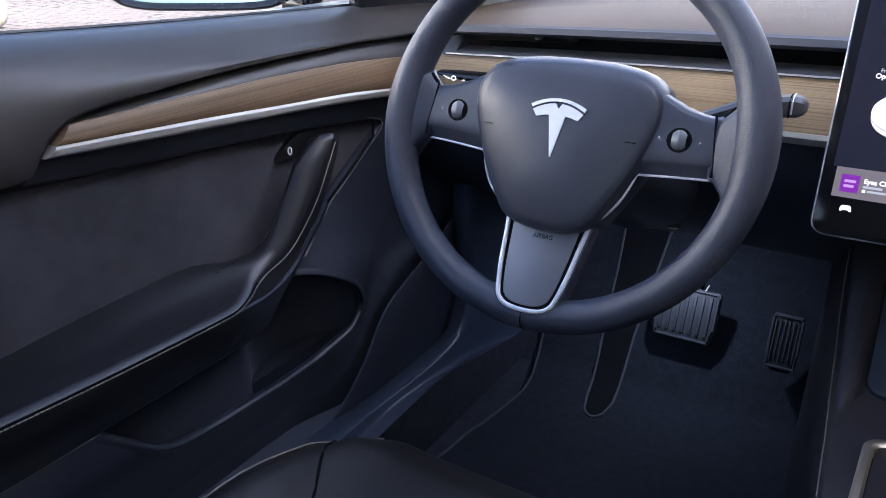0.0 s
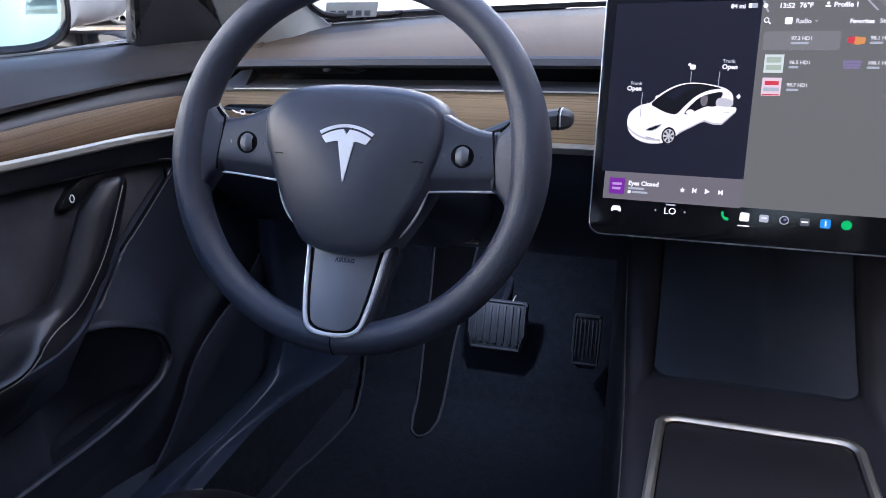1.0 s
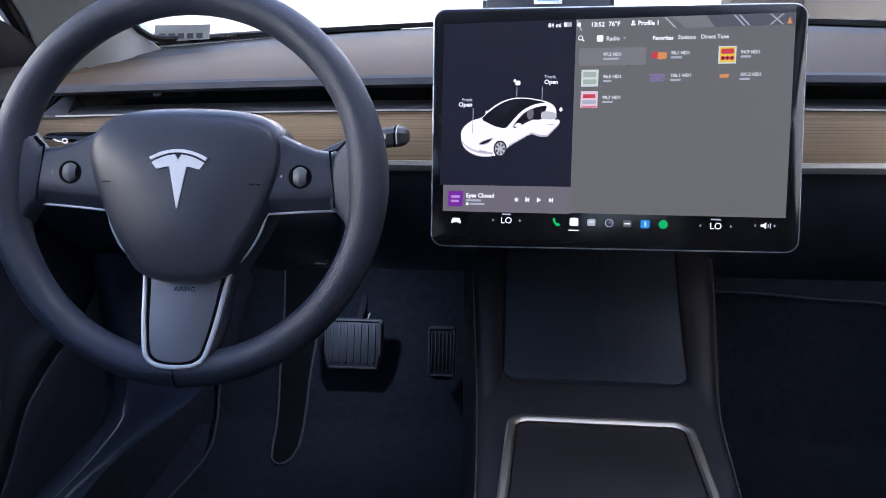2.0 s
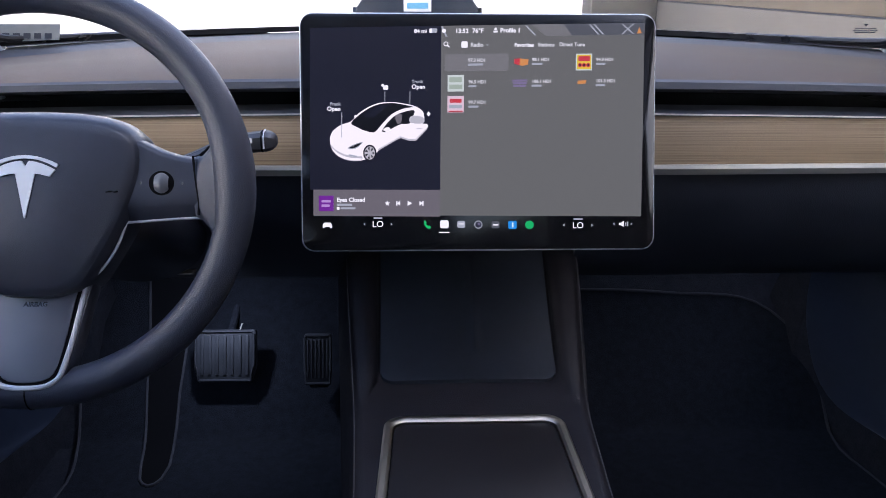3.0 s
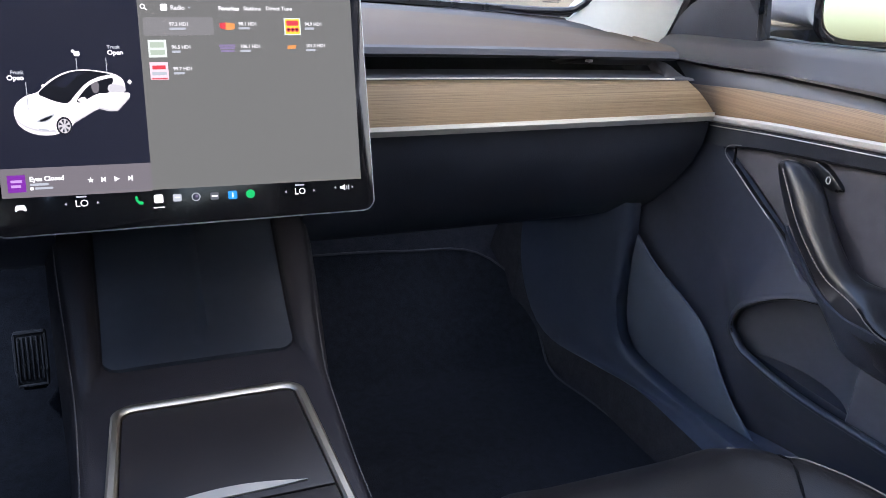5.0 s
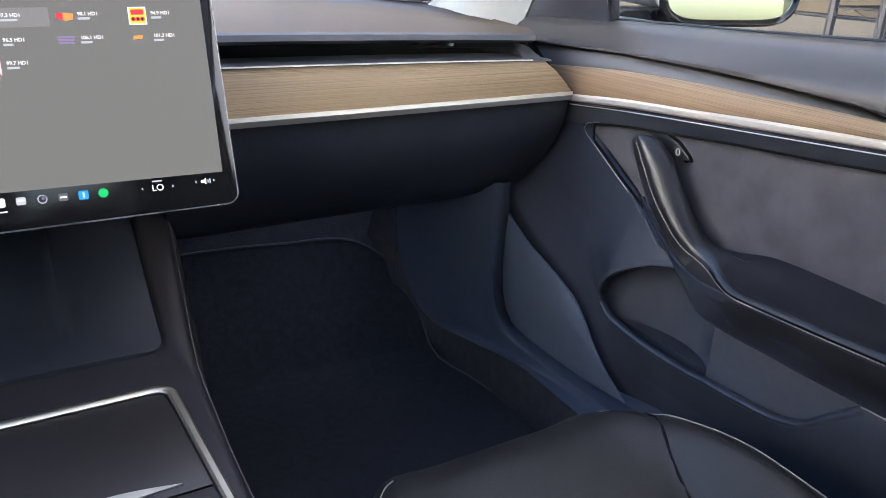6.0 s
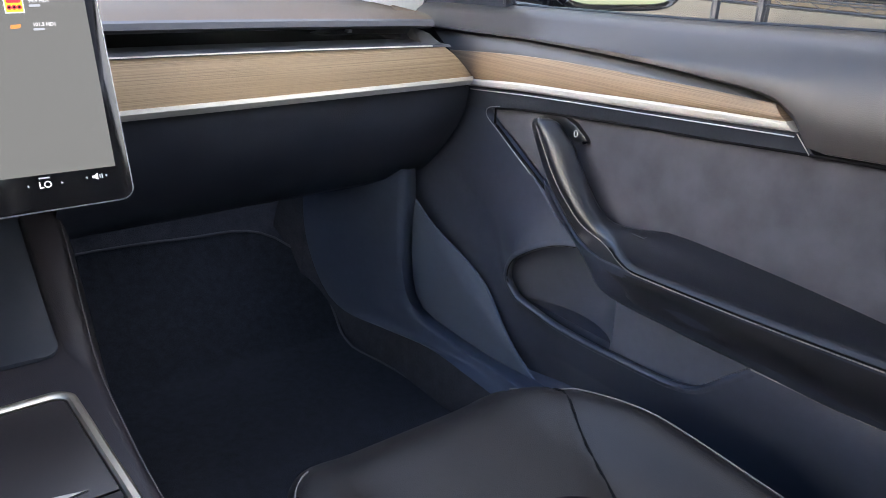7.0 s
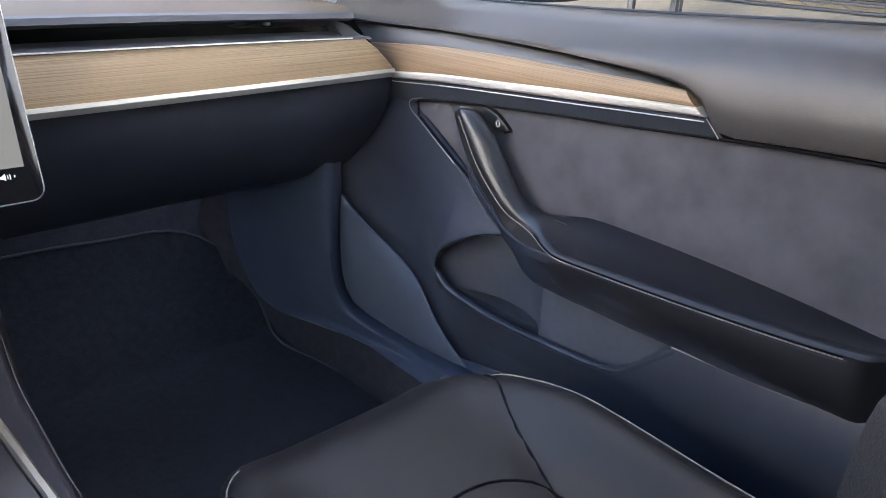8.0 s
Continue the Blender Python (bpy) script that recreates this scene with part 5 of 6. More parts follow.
def door(name, s, label):
    ob = thing(name, (s * 0.75, 0.3, 0.15), label, "car door", kind="structure")

    def add(part_name, rows, material, note="", ring=True, parent=None):
        return part(part_name, loft(mirrored(s, rows), ring=ring, caps=ring), material, parent or ob, note)

    rows = []
    for k in range(61):
        y = -0.14 + 1.12 * k / 60
        zs, zg = z_sill(y), z_groove(y)
        zcr = zs - 0.028
        rows.append([(0.80, y, zs - 0.02), (0.765, y, zs - 0.002), (0.752, y, zs), (0.735, y, zs - 0.004), (0.718, y, zs - 0.013), (0.704, y, zcr), (0.695, y, lerp(zcr, zg, 0.3)), (0.690, y, lerp(zcr, zg, 0.6)), (0.690, y, lerp(zcr, zg, 0.85)), (0.6945, y, zg + 0.0015), (0.706, y, zg), (0.80, y, zg)])
    add("upper_pad", rows, PAD, "padded dark top of the door")
    part("window_seal", tube([(s * 0.7565, -0.14 + 0.07 * k, z_sill(-0.14 + 0.07 * k) + 0.0004) for k in range(17)], 0.0024, 6), FRIT, ob)
    add("accent", band((0.345, 0.352), (0.865, 0.915), wood_top, lambda y: z_groove(y) - 0.0035, lambda y, v: 0.694 + 0.008 * v, 0.02, 0.001), DOOR_ACCENT, "dark grey accent")
    add("wood_trim", band((0.330, 0.346), (0.812, 0.862), wood_low, wood_top, lambda y, v: 0.688 + 0.004 * v, 0.02, 0.0025), WOOD_SHADED, "oak veneer strip")
    add("silver_strip", band((0.3185, 0.330), (0.809, 0.812), strip_low, wood_low, lambda y, v: 0.6885, 0.02, 0.003, m=4), SILVER, "bright satin metal strip")
    add("trim_band", band((0.301, 0.3185), (0.97, 0.97), insert_top, lambda y: strip_low(y) - 0.002, lambda y, v: 0.703 - 0.008 * v, 0.02, 0.001), VINYL, "black band under the metal strip")
    if s > 0:
        part("edge_line", tube([(s * 0.6885, lerp(0.806, 0.3195, k / 20), strip_low(lerp(0.806, 0.3195, k / 20)) - 0.0045) for k in range(21)], 0.0007, 5), SILVER, ob)
        part("end_line", tube([(s * 0.690, 0.3180, 0.6310), (s * 0.694, 0.3035, 0.6125)], 0.0006, 5), SILVER, ob)
    add("insert", band((-0.14, -0.14), (0.600, 0.786), lambda y: 0.445, lambda y: insert_top(y) - 0.003, lambda y, v: 0.7125, 0.02, 0.003, n=60, m=10), SUEDE, "dark grey suede insert")
    corner = [(0.6228, 0.4574), (0.7041, 0.5063), (0.7554, 0.5386), (0.778, 0.5526), (0.7828, 0.5614), (0.775, 0.5686), (0.754, 0.5733)]
    edge = spline([(0.7010, a, b) for a, b in corner], 40)
    part("insert_bright", tube([(s * p.x, p.y, p.z) for p in edge], 0.0007, 6), INSERT_EDGE, ob, "thin bright piping")
    part("insert_groove", tube([(s * 0.7025, p.y - 0.0020, p.z + 0.0026) for p in edge[:30]] + [(s * 0.703, y, insert_top(y) + 0.0005) for y in [0.765 - 0.03 * k for k in range(31)]], 0.0019, 6), SEAM, ob, "black groove round the insert")
    # lower panel with its pocket
    ny, nz = 380, 190
    ys = [-0.14 + 1.12 * k / ny for k in range(ny + 1)]
    rows = []
    for k in range(nz + 1):
        v = k / nz
        r = []
        for y in ys:
            z = lerp(panel_low(y), min(0.580, insert_top(y) + 0.004), v)
            key = (round(y, 4), round(z, 4))
            if key not in DEPTHS:
                DEPTHS[key] = (door_face(y, z), 0.28 < y < 0.70 and 0.30 < z < 0.45 and inside_distance(y, z) > 0.0)
            r.append((DEPTHS[key][0], y, z, DEPTHS[key][1]))
        rows.append(r)
    bm = bmesh.new()
    grid = [[bm.verts.new((s * x, y, z)) for x, y, z, _ in r] for r in rows]
    for k in range(nz):
        for i in range(ny):
            if not (rows[k][i][3] or rows[k][i + 1][3] or rows[k + 1][i][3] or rows[k + 1][i + 1][3]):
                bm.faces.new((grid[k][i], grid[k][i + 1], grid[k + 1][i + 1], grid[k + 1][i]))
    bmesh.ops.delete(bm, geom=[v for v in bm.verts if not v.link_faces], context="VERTS")
    panel = part("lower_panel", bm, VINYL_DARK, ob, "moulded black lower panel with a map pocket")
    add("pocket_lip", pocket_lip(), VINYL_DARK, "rolled edge of the map pocket", ring=False, parent=panel)
    add("pocket_liner", pocket_liner(), LINER_LIT, "bottle holder and bin behind the panel", ring=False, parent=panel)
    part("holder_gap", tube([(s * (door_face(y, z) + 0.0012), y, z) for y, z in LIP[:34]], 0.0013, 5), SEAM, panel, "dark gap round the bottle holder")
    part("outer_skin", box((min(s * 0.80, s * 0.86), -0.14, 0.05), (max(s * 0.80, s * 0.86), 1.05, 0.70), 0.01), PAINT, ob, "white painted outer skin")
    # armrest that sweeps up into the grab handle
    low_front = spline([(0.640, 0.118, 0.4655), (0.639, 0.172, 0.4612), (0.638, 0.288, 0.4552), (0.638, 0.40, 0.4515), (0.641, 0.468, 0.4490), (0.647, 0.507, 0.4480), (0.652, 0.545, 0.4570), (0.654, 0.580, 0.4835), (0.655, 0.611, 0.5135), (0.657, 0.6365, 0.5490), (0.660, 0.650, 0.572)], 70)
    high_back = spline([(0.713, 0.122, 0.4620), (0.712, 0.20, 0.4710), (0.711, 0.268, 0.4765), (0.710, 0.34, 0.4805), (0.709, 0.41, 0.4825), (0.704, 0.462, 0.4820), (0.686, 0.510, 0.4800), (0.676, 0.530, 0.489), (0.672, 0.550, 0.509), (0.671, 0.572, 0.536), (0.671, 0.592, 0.563), (0.670, 0.612, 0.579)], 70)
    rows, seam = [], []
    for i, (a, b) in enumerate(zip(low_front, high_back)):
        f = min(1, max(0, (a.y - 0.44) / 0.10))
        f = f * f * (3 - 2 * f)
        y = a.y
        rest = [(0.668, y, 0.391), (0.655, y, 0.405), (0.644, y, 0.428), (a.x + 0.0010, y, a.z - 0.009), (a.x + 0.0014, y, a.z - 0.0030), (a.x - 0.0005, y, a.z + 0.0010), (a.x + 0.0035, y, a.z + 0.0042), (a.x + 0.0095, y, a.z + 0.0054), (a.x + 0.018, y, a.z + 0.0044), tuple(a.lerp(b, 0.62) + Vector((0, 0, -0.0020))), tuple(a.lerp(b, 0.85) + Vector((0, 0, -0.0015))), tuple(b + Vector((0.006, 0, 0.0))), (0.722, b.y, b.z - 0.003), (0.722, y, 0.391)]
        w = b - a
        d = (low_front[min(i + 1, len(low_front) - 1)] - low_front[max(i - 1, 0)]).normalized()
        nrm = d.cross(w).normalized()
        if nrm.x > 0:
            nrm = -nrm
        grip = [a + w * k + nrm * h for k, h in ((0.25, -0.020), (0.05, -0.015), (0.0, -0.009), (0.06, -0.002), (0.30, 0.0035), (0.36, 0.0060), (0.44, 0.0078), (0.54, 0.0080), (0.66, 0.0066), (0.80, 0.0030), (0.93, -0.002), (1.0, -0.007), (0.98, -0.014), (0.6, -0.021))]
        row = [Vector(p).lerp(g, f) for p, g in zip(rest, grip)]
        rows.append([tuple(p) for p in row])
        seam.append(row[4] + (nrm * 0.0006 if f > 0.5 else Vector((-0.0012, 0, 0))))
    def rounded(row):
        """Sections past the row that turn outwards to the door: the armrest's rounded end."""
        return [[(lerp(0.722, x, math.cos(a)), y - 0.034 * math.sin(a), z) for x, y, z in row] for a in [radians(90 - 12 * k) for k in range(8)]]

    ends = rounded(rows[0])
    tip = []
    for k in range(3):
        g = math.sqrt(1 - ((k + 1) / 3.4) ** 2)
        mid = sum((Vector(p) for p in rows[-1]), Vector()) / len(rows[-1])
        tip.append([tuple(mid.lerp(Vector(p), g) + Vector((0, 0.0022, 0.0030)) * (k + 1)) for p in rows[-1]])
    arm = add("armrest", ends + rows + tip, ARM, "black padded armrest sweeping up into a grab handle")
    # flank between the seam and the pocket, running forward under the handle
    under = spline([(0.6665, 0.135, 0.3945), (0.6660, 0.1685, 0.3900), (0.6660, 0.2264, 0.3872), (0.6660, 0.2953, 0.3882), (0.6660, 0.3644, 0.3880), (0.6660, 0.4044, 0.3893), (0.6660, 0.4464, 0.3895), (0.6660, 0.4915, 0.3922), (0.6670, 0.5157, 0.3989), (0.6680, 0.5318, 0.4144), (0.6690, 0.5502, 0.4324), (0.6800, 0.585, 0.447), (0.6900, 0.620, 0.459)], 60)
    over = spline([(p.x + 0.0008, p.y, p.z - 0.0035) for p in low_front[1:62]], 60)
    rows = []
    for a, b in zip(over, under):
        rows.append([(a.x + 0.004, a.y, a.z + 0.001)] + [(lerp(a.x, b.x, v ** 1.3) - 0.0012 * math.sin(math.pi * v) - 0.0002, lerp(a.y, b.y, v), lerp(a.z, b.z, v)) for v in [k / 8 for k in range(9)]] + [(b.x + 0.003, b.y, b.z - 0.0012), (b.x + 0.030, b.y, b.z + 0.001)])
    rows = rounded(rows[0]) + rows
    add("flank", rows, VINYL_DARK, "smooth black side of the armrest", ring=False, parent=arm)
    part("stitching", stitches([(s * p.x, p.y, p.z) for p in seam[1:]], 0.0009, 0.0036, 0.0012), STITCH, arm, "pale stitch line")
    part("seam_groove", tube([(s * (p.x + 0.0002), p.y, p.z + 0.0026) for p in seam[1:46]], 0.0013, 5), SEAM, arm, "dark seam")
    # pale tube paints the highlight on the ledge edge below the armrest
    part("lip_highlight", tube([(s * p.x, p.y, p.z) for p in spline([(0.6665, 0.300, 0.3866), (0.6665, 0.213, 0.388), (0.6665, 0.17, 0.390), (0.668, 0.140, 0.3935), (0.671, 0.128, 0.398)], 16)], 0.0010, 5), STITCH, arm, "pale line painting a highlight along the ledge")
    pod = part("unlock_button", slab([(s * 0.7035, y, z) for y, z in ((0.668, 0.5800), (0.655, 0.5840), (0.634, 0.5835), (0.612, 0.5760), (0.594, 0.5640), (0.588, 0.5570), (0.596, 0.5535), (0.615, 0.5560), (0.640, 0.5620))], (s * 0.03, 0, 0), 0.003), FRIT, ob, "dark door release button")
    part("symbol", tube([(s * 0.7028, 0.6095 + 0.0030 * math.cos(a * 0.524), 0.5655 + 0.0042 * math.sin(a * 0.524)) for a in range(12)], 0.0005, 5, closed=True), UI_DIM, pod)
    part("window_switch", tube([(s * x, y, z) for x, y, z in ((0.684, 0.470, 0.4732), (0.684, 0.492, 0.4738), (0.696, 0.493, 0.4748), (0.696, 0.469, 0.4742))], 0.0005, 5, closed=True), LEDGE, arm, "faint outline of the window switch")
    part("front_gap", tube([(s * x, y, z) for x, y, z in ((0.676, 0.930, 0.668), (0.678, 0.866, 0.6395), (0.6815, 0.815, 0.6050), (0.6840, 0.809, 0.5930))], 0.0045, 6), FRIT, ob, "dark gap beside the dashboard")
    # sail panel ahead of the window
    part("sail_panel", slab([(s * 0.745, 1.00, 0.678), (s * 0.742, 0.93, 0.690), (s * 0.744, 0.800, 0.690), (s * 0.727, 0.800, 0.784), (s * 0.7235, 0.845, 0.7725), (s * 0.726, 0.880, 0.7640), (s * 0.728, 0.912, 0.7530), (s * 0.731, 0.940, 0.7390), (s * 0.733, 0.960, 0.7245), (s * 0.734, 0.972, 0.7110), (s * 0.735, 0.981, 0.6930)], (s * 0.02, 0, 0), 0.003), VINYL, ob, "black triangular panel ahead of the window")
    part("window_channel", tube([(s * 0.748, 0.806, 0.700), (s * 0.728, 0.795, 0.80), (s * 0.70, 0.78, 0.88)], 0.006, 6), FRIT, ob)
    win = part("window", loft([[(s * lerp(0.757, 0.62, v), lerp(-0.14, 0.80, u), lerp(z_sill(lerp(-0.14, 0.80, u)), 1.10, v) - (0.24 * v * max(0, u - 0.45) / 0.55)) for u in [j / 8 for j in range(9)]] for v in (0, 0.5, 1)]), SIDE_GLASS, ob, "side window")
    win.visible_shadow = False
    return ob


door("door_1", -1, "black driver door panel with oak strip and suede insert")
door("door_2", 1, "black passenger door panel with oak strip and suede insert")


# ---- kick panels, pillars, mirrors ----
def kick_panel(s):
    ob = thing("kick_panel", (s * 0.64, 0.8, FLOOR_Z), "black moulded kick panel with a grey sill plate" if s > 0 else "black moulded kick panel beside the pedals", "trim panel", kind="structure")
    plate_front = [(0.8989, 0.4002), (0.9040, 0.3625), (0.9047, 0.3131), (0.8990, 0.2644), (0.8883, 0.2374), (0.8681, 0.2192), (0.8301, 0.2126), (0.7584, 0.2101), (0.6919, 0.2097), (0.6305, 0.2148), (0.6026, 0.2176)]
    outer = spline([(0.668, 0.905, 0.450)] + [(0.670, y + 0.006, z - 0.003) for y, z in plate_front] + [(0.670, 0.45, 0.212), (0.670, -0.1, 0.212)], 60)
    ridge = spline([(0.646, 0.900, 0.452), (0.644, 0.900, 0.40), (0.642, 0.8985, 0.350), (0.640, 0.894, 0.290), (0.638, 0.879, 0.244), (0.636, 0.845, 0.224), (0.635, 0.79, 0.2175), (0.634, 0.72, 0.2160), (0.634, 0.63, 0.2185), (0.634, 0.45, 0.215), (0.634, -0.1, 0.215)], 60)
    foot = spline([(0.560, 1.05, 0.452), (0.566, 1.09, 0.38), (0.580, 1.11, 0.28), (0.600, 1.09, 0.190), (0.611, 1.03, 0.160), (0.612, 0.90, 0.181), (0.612, 0.78, 0.2015), (0.612, 0.67, 0.1995), (0.612, 0.45, 0.19), (0.612, -0.1, 0.19)], 60)
    base = [(p.x - 0.004, p.y + (0.12 if p.z > 0.3 else 0.02), FLOOR_Z - 0.01 if p.y < 1.0 else max(FLOOR_Z - 0.01, p.z - 0.12)) for p in foot]
    rows = []
    for i, (o, r, f) in enumerate(zip(outer, ridge, foot)):
        d = (ridge[min(i + 1, 59)] - ridge[max(i - 1, 0)]).normalized()
        out = d.cross(f - o).normalized()
        if out.y > 0 or (abs(out.y) < 0.2 and out.z < 0):
            out = -out
        rows.append([tuple(p) for p in spline([o, o.lerp(r, 0.5) + out * 0.002, r + out * 0.001, r.lerp(f, 0.14) + out * 0.001, r.lerp(f, 0.45) - out * 0.004, f], 22)])
    part("moulding", loft(mirrored(s, rows)), KICK, ob, sharp=80)
    part("carpet_side", loft(mirrored(s, [[tuple(p) for p in foot], base])), CARPET, ob)
    plate = plate_front + [(p.y, p.z) for p in spline([(0, 0.6026, 0.2176), (0, 0.6443, 0.2432), (0, 0.6763, 0.2714), (0, 0.7160, 0.3160), (0, 0.7623, 0.3410), (0, 0.8458, 0.3702), (0, 0.8989, 0.4002)], 22)[1:-1]]
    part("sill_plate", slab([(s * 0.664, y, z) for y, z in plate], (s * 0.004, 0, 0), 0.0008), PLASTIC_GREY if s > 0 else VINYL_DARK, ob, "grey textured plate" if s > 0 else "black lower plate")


kick_panel(-1)
kick_panel(1)


def pillar(s):
    ob = thing("windscreen_pillar", (s * 0.7, 1.0, 0.7), "light grey cloth-covered windscreen pillar", "pillar", kind="structure")
    inner = spline([(0.645, 1.16, 0.690), (0.662, 1.125, 0.7185), (0.668, 1.108, 0.735), (0.667, 1.086, 0.7522), (0.6605, 1.05, 0.7733), (0.635, 0.80, 0.935), (0.600, 0.45, 1.09)], 30)
    outer = spline([(0.742, 1.02, 0.660), (0.738, 0.985, 0.705), (0.728, 0.935, 0.770), (0.704, 0.82, 0.865), (0.650, 0.45, 1.06)], 30)
    rows = []
    for a, b in zip(inner, outer):
        m1, m2 = a.lerp(b, 0.33) + Vector((-0.012, -0.016, 0.006)), a.lerp(b, 0.68) + Vector((-0.010, -0.010, 0.004))
        rows.append([tuple(a), tuple(m1), tuple(m2), tuple(b), (b.x + 0.05, b.y + 0.05, b.z + 0.02), (a.x + 0.05, a.y + 0.06, a.z + 0.03)])
    part("cloth", loft(mirrored(s, rows), ring=True, caps=True), CLOTH, ob)
    frit_line = spline([(0.30, 1.312, 0.7165), (0.50, 1.245, 0.7130), (0.600, 1.175, 0.7120), (0.646, 1.135, 0.7150), (0.664, 1.118, 0.7285), (0.666, 1.090, 0.7515), (0.6590, 1.052, 0.7745), (0.633, 0.802, 0.937), (0.598, 0.45, 1.09)], 60)
    part("door_seal", tube([(s * (p.x + 0.012), p.y - 0.004, p.z) for p in outer], 0.011, 8), FRIT, ob, "black rubber door seal")
    part("frit", tube([(s * p.x, p.y, p.z) for p in frit_line], 0.0055, 8), FRIT, ob, "black printed edge of the glass")


pillar(-1)
pillar(1)


def wing_mirror(s, inner, lean, turn, wide):
    """inner: how far its inner end stands from the car's middle. The glass is turned towards the driver and leans back."""
    ob = thing("wing_mirror", (s * 1.0, 0.9, 0.68), "white wing mirror with a black rim outside the window", "mirror")
    c, d = math.cos(radians(turn)), math.sin(radians(turn))
    out, back = Vector((c, -d, 0)), Vector((d, c, 0))
    mid = Vector((inner, 0.90, 0.772)) + out * 0.157 * wide

    def ring(kx, kz, depth, shift=0.0, up=0.0):
        pts = []
        for j in range(56):
            a = 2 * math.pi * j / 56
            rise = up + kz * math.copysign(abs(math.sin(a)) ** 0.46, math.sin(a))
            p = mid + out * wide * (shift + kx * math.copysign(abs(math.cos(a)) ** 0.42, math.cos(a))) + back * (depth + lean * rise) + Vector((0, 0, rise))
            pts.append((s * p.x, p.y, p.z))
        return pts

    rows = [ring(0.157, 0.088, 0.006), ring(0.160, 0.084, 0.014, -0.004, 0.006), ring(0.163, 0.078, 0.022, -0.006, 0.012), ring(0.164, 0.078, 0.05, -0.010, 0.012), ring(0.1595, 0.076, 0.10, -0.030, 0.012), ring(0.133, 0.072, 0.150, -0.073, 0.012), ring(0.090, 0.052, 0.170, -0.090, 0.012)]
    part("housing", loft(rows, ring=True, caps=True), PAINT, ob, "white painted shell", sharp=70)
    part("bezel", loft([ring(0.158, 0.089, 0.012), ring(0.1585, 0.0895, 0.0), ring(0.155, 0.086, -0.005), ring(0.149, 0.080, -0.003), ring(0.146, 0.077, 0.004)], ring=True), GLOSS_BLACK, ob, "black rim", sharp=70)
    part("mirror_glass", loft([ring(0.150, 0.081, 0.003), ring(0.148, 0.079, 0.0012)], ring=True, caps=True), MIRROR, ob, "mirror glass reflecting the car and yard")
    reach = inner - 0.79
    foot = [(0.79 - 0.01, 0.650), (inner + 0.06, 0.668), (inner + 0.06, 0.7085), (0.79 + 0.62 * reach, 0.7075), (0.79 + 0.36 * reach, 0.6985), (0.79 - 0.01, 0.688)]
    base = part("base", slab([(s * a, 0.915, b) for a, b in foot], (0, 0.085, 0), 0.006), GLOSS_BLACK, ob, "black base")
    part("fold_joint", box((min(s * (inner + 0.004), s * (inner + 0.010)), 0.911, 0.672), (max(s * (inner + 0.004), s * (inner + 0.010)), 0.917, 0.706), 0.001, 1), SEAM, base)


wing_mirror(-1, 0.930, 0.125, 25, 1.0)
wing_mirror(1, 0.936, 0.07, 10, 0.90)


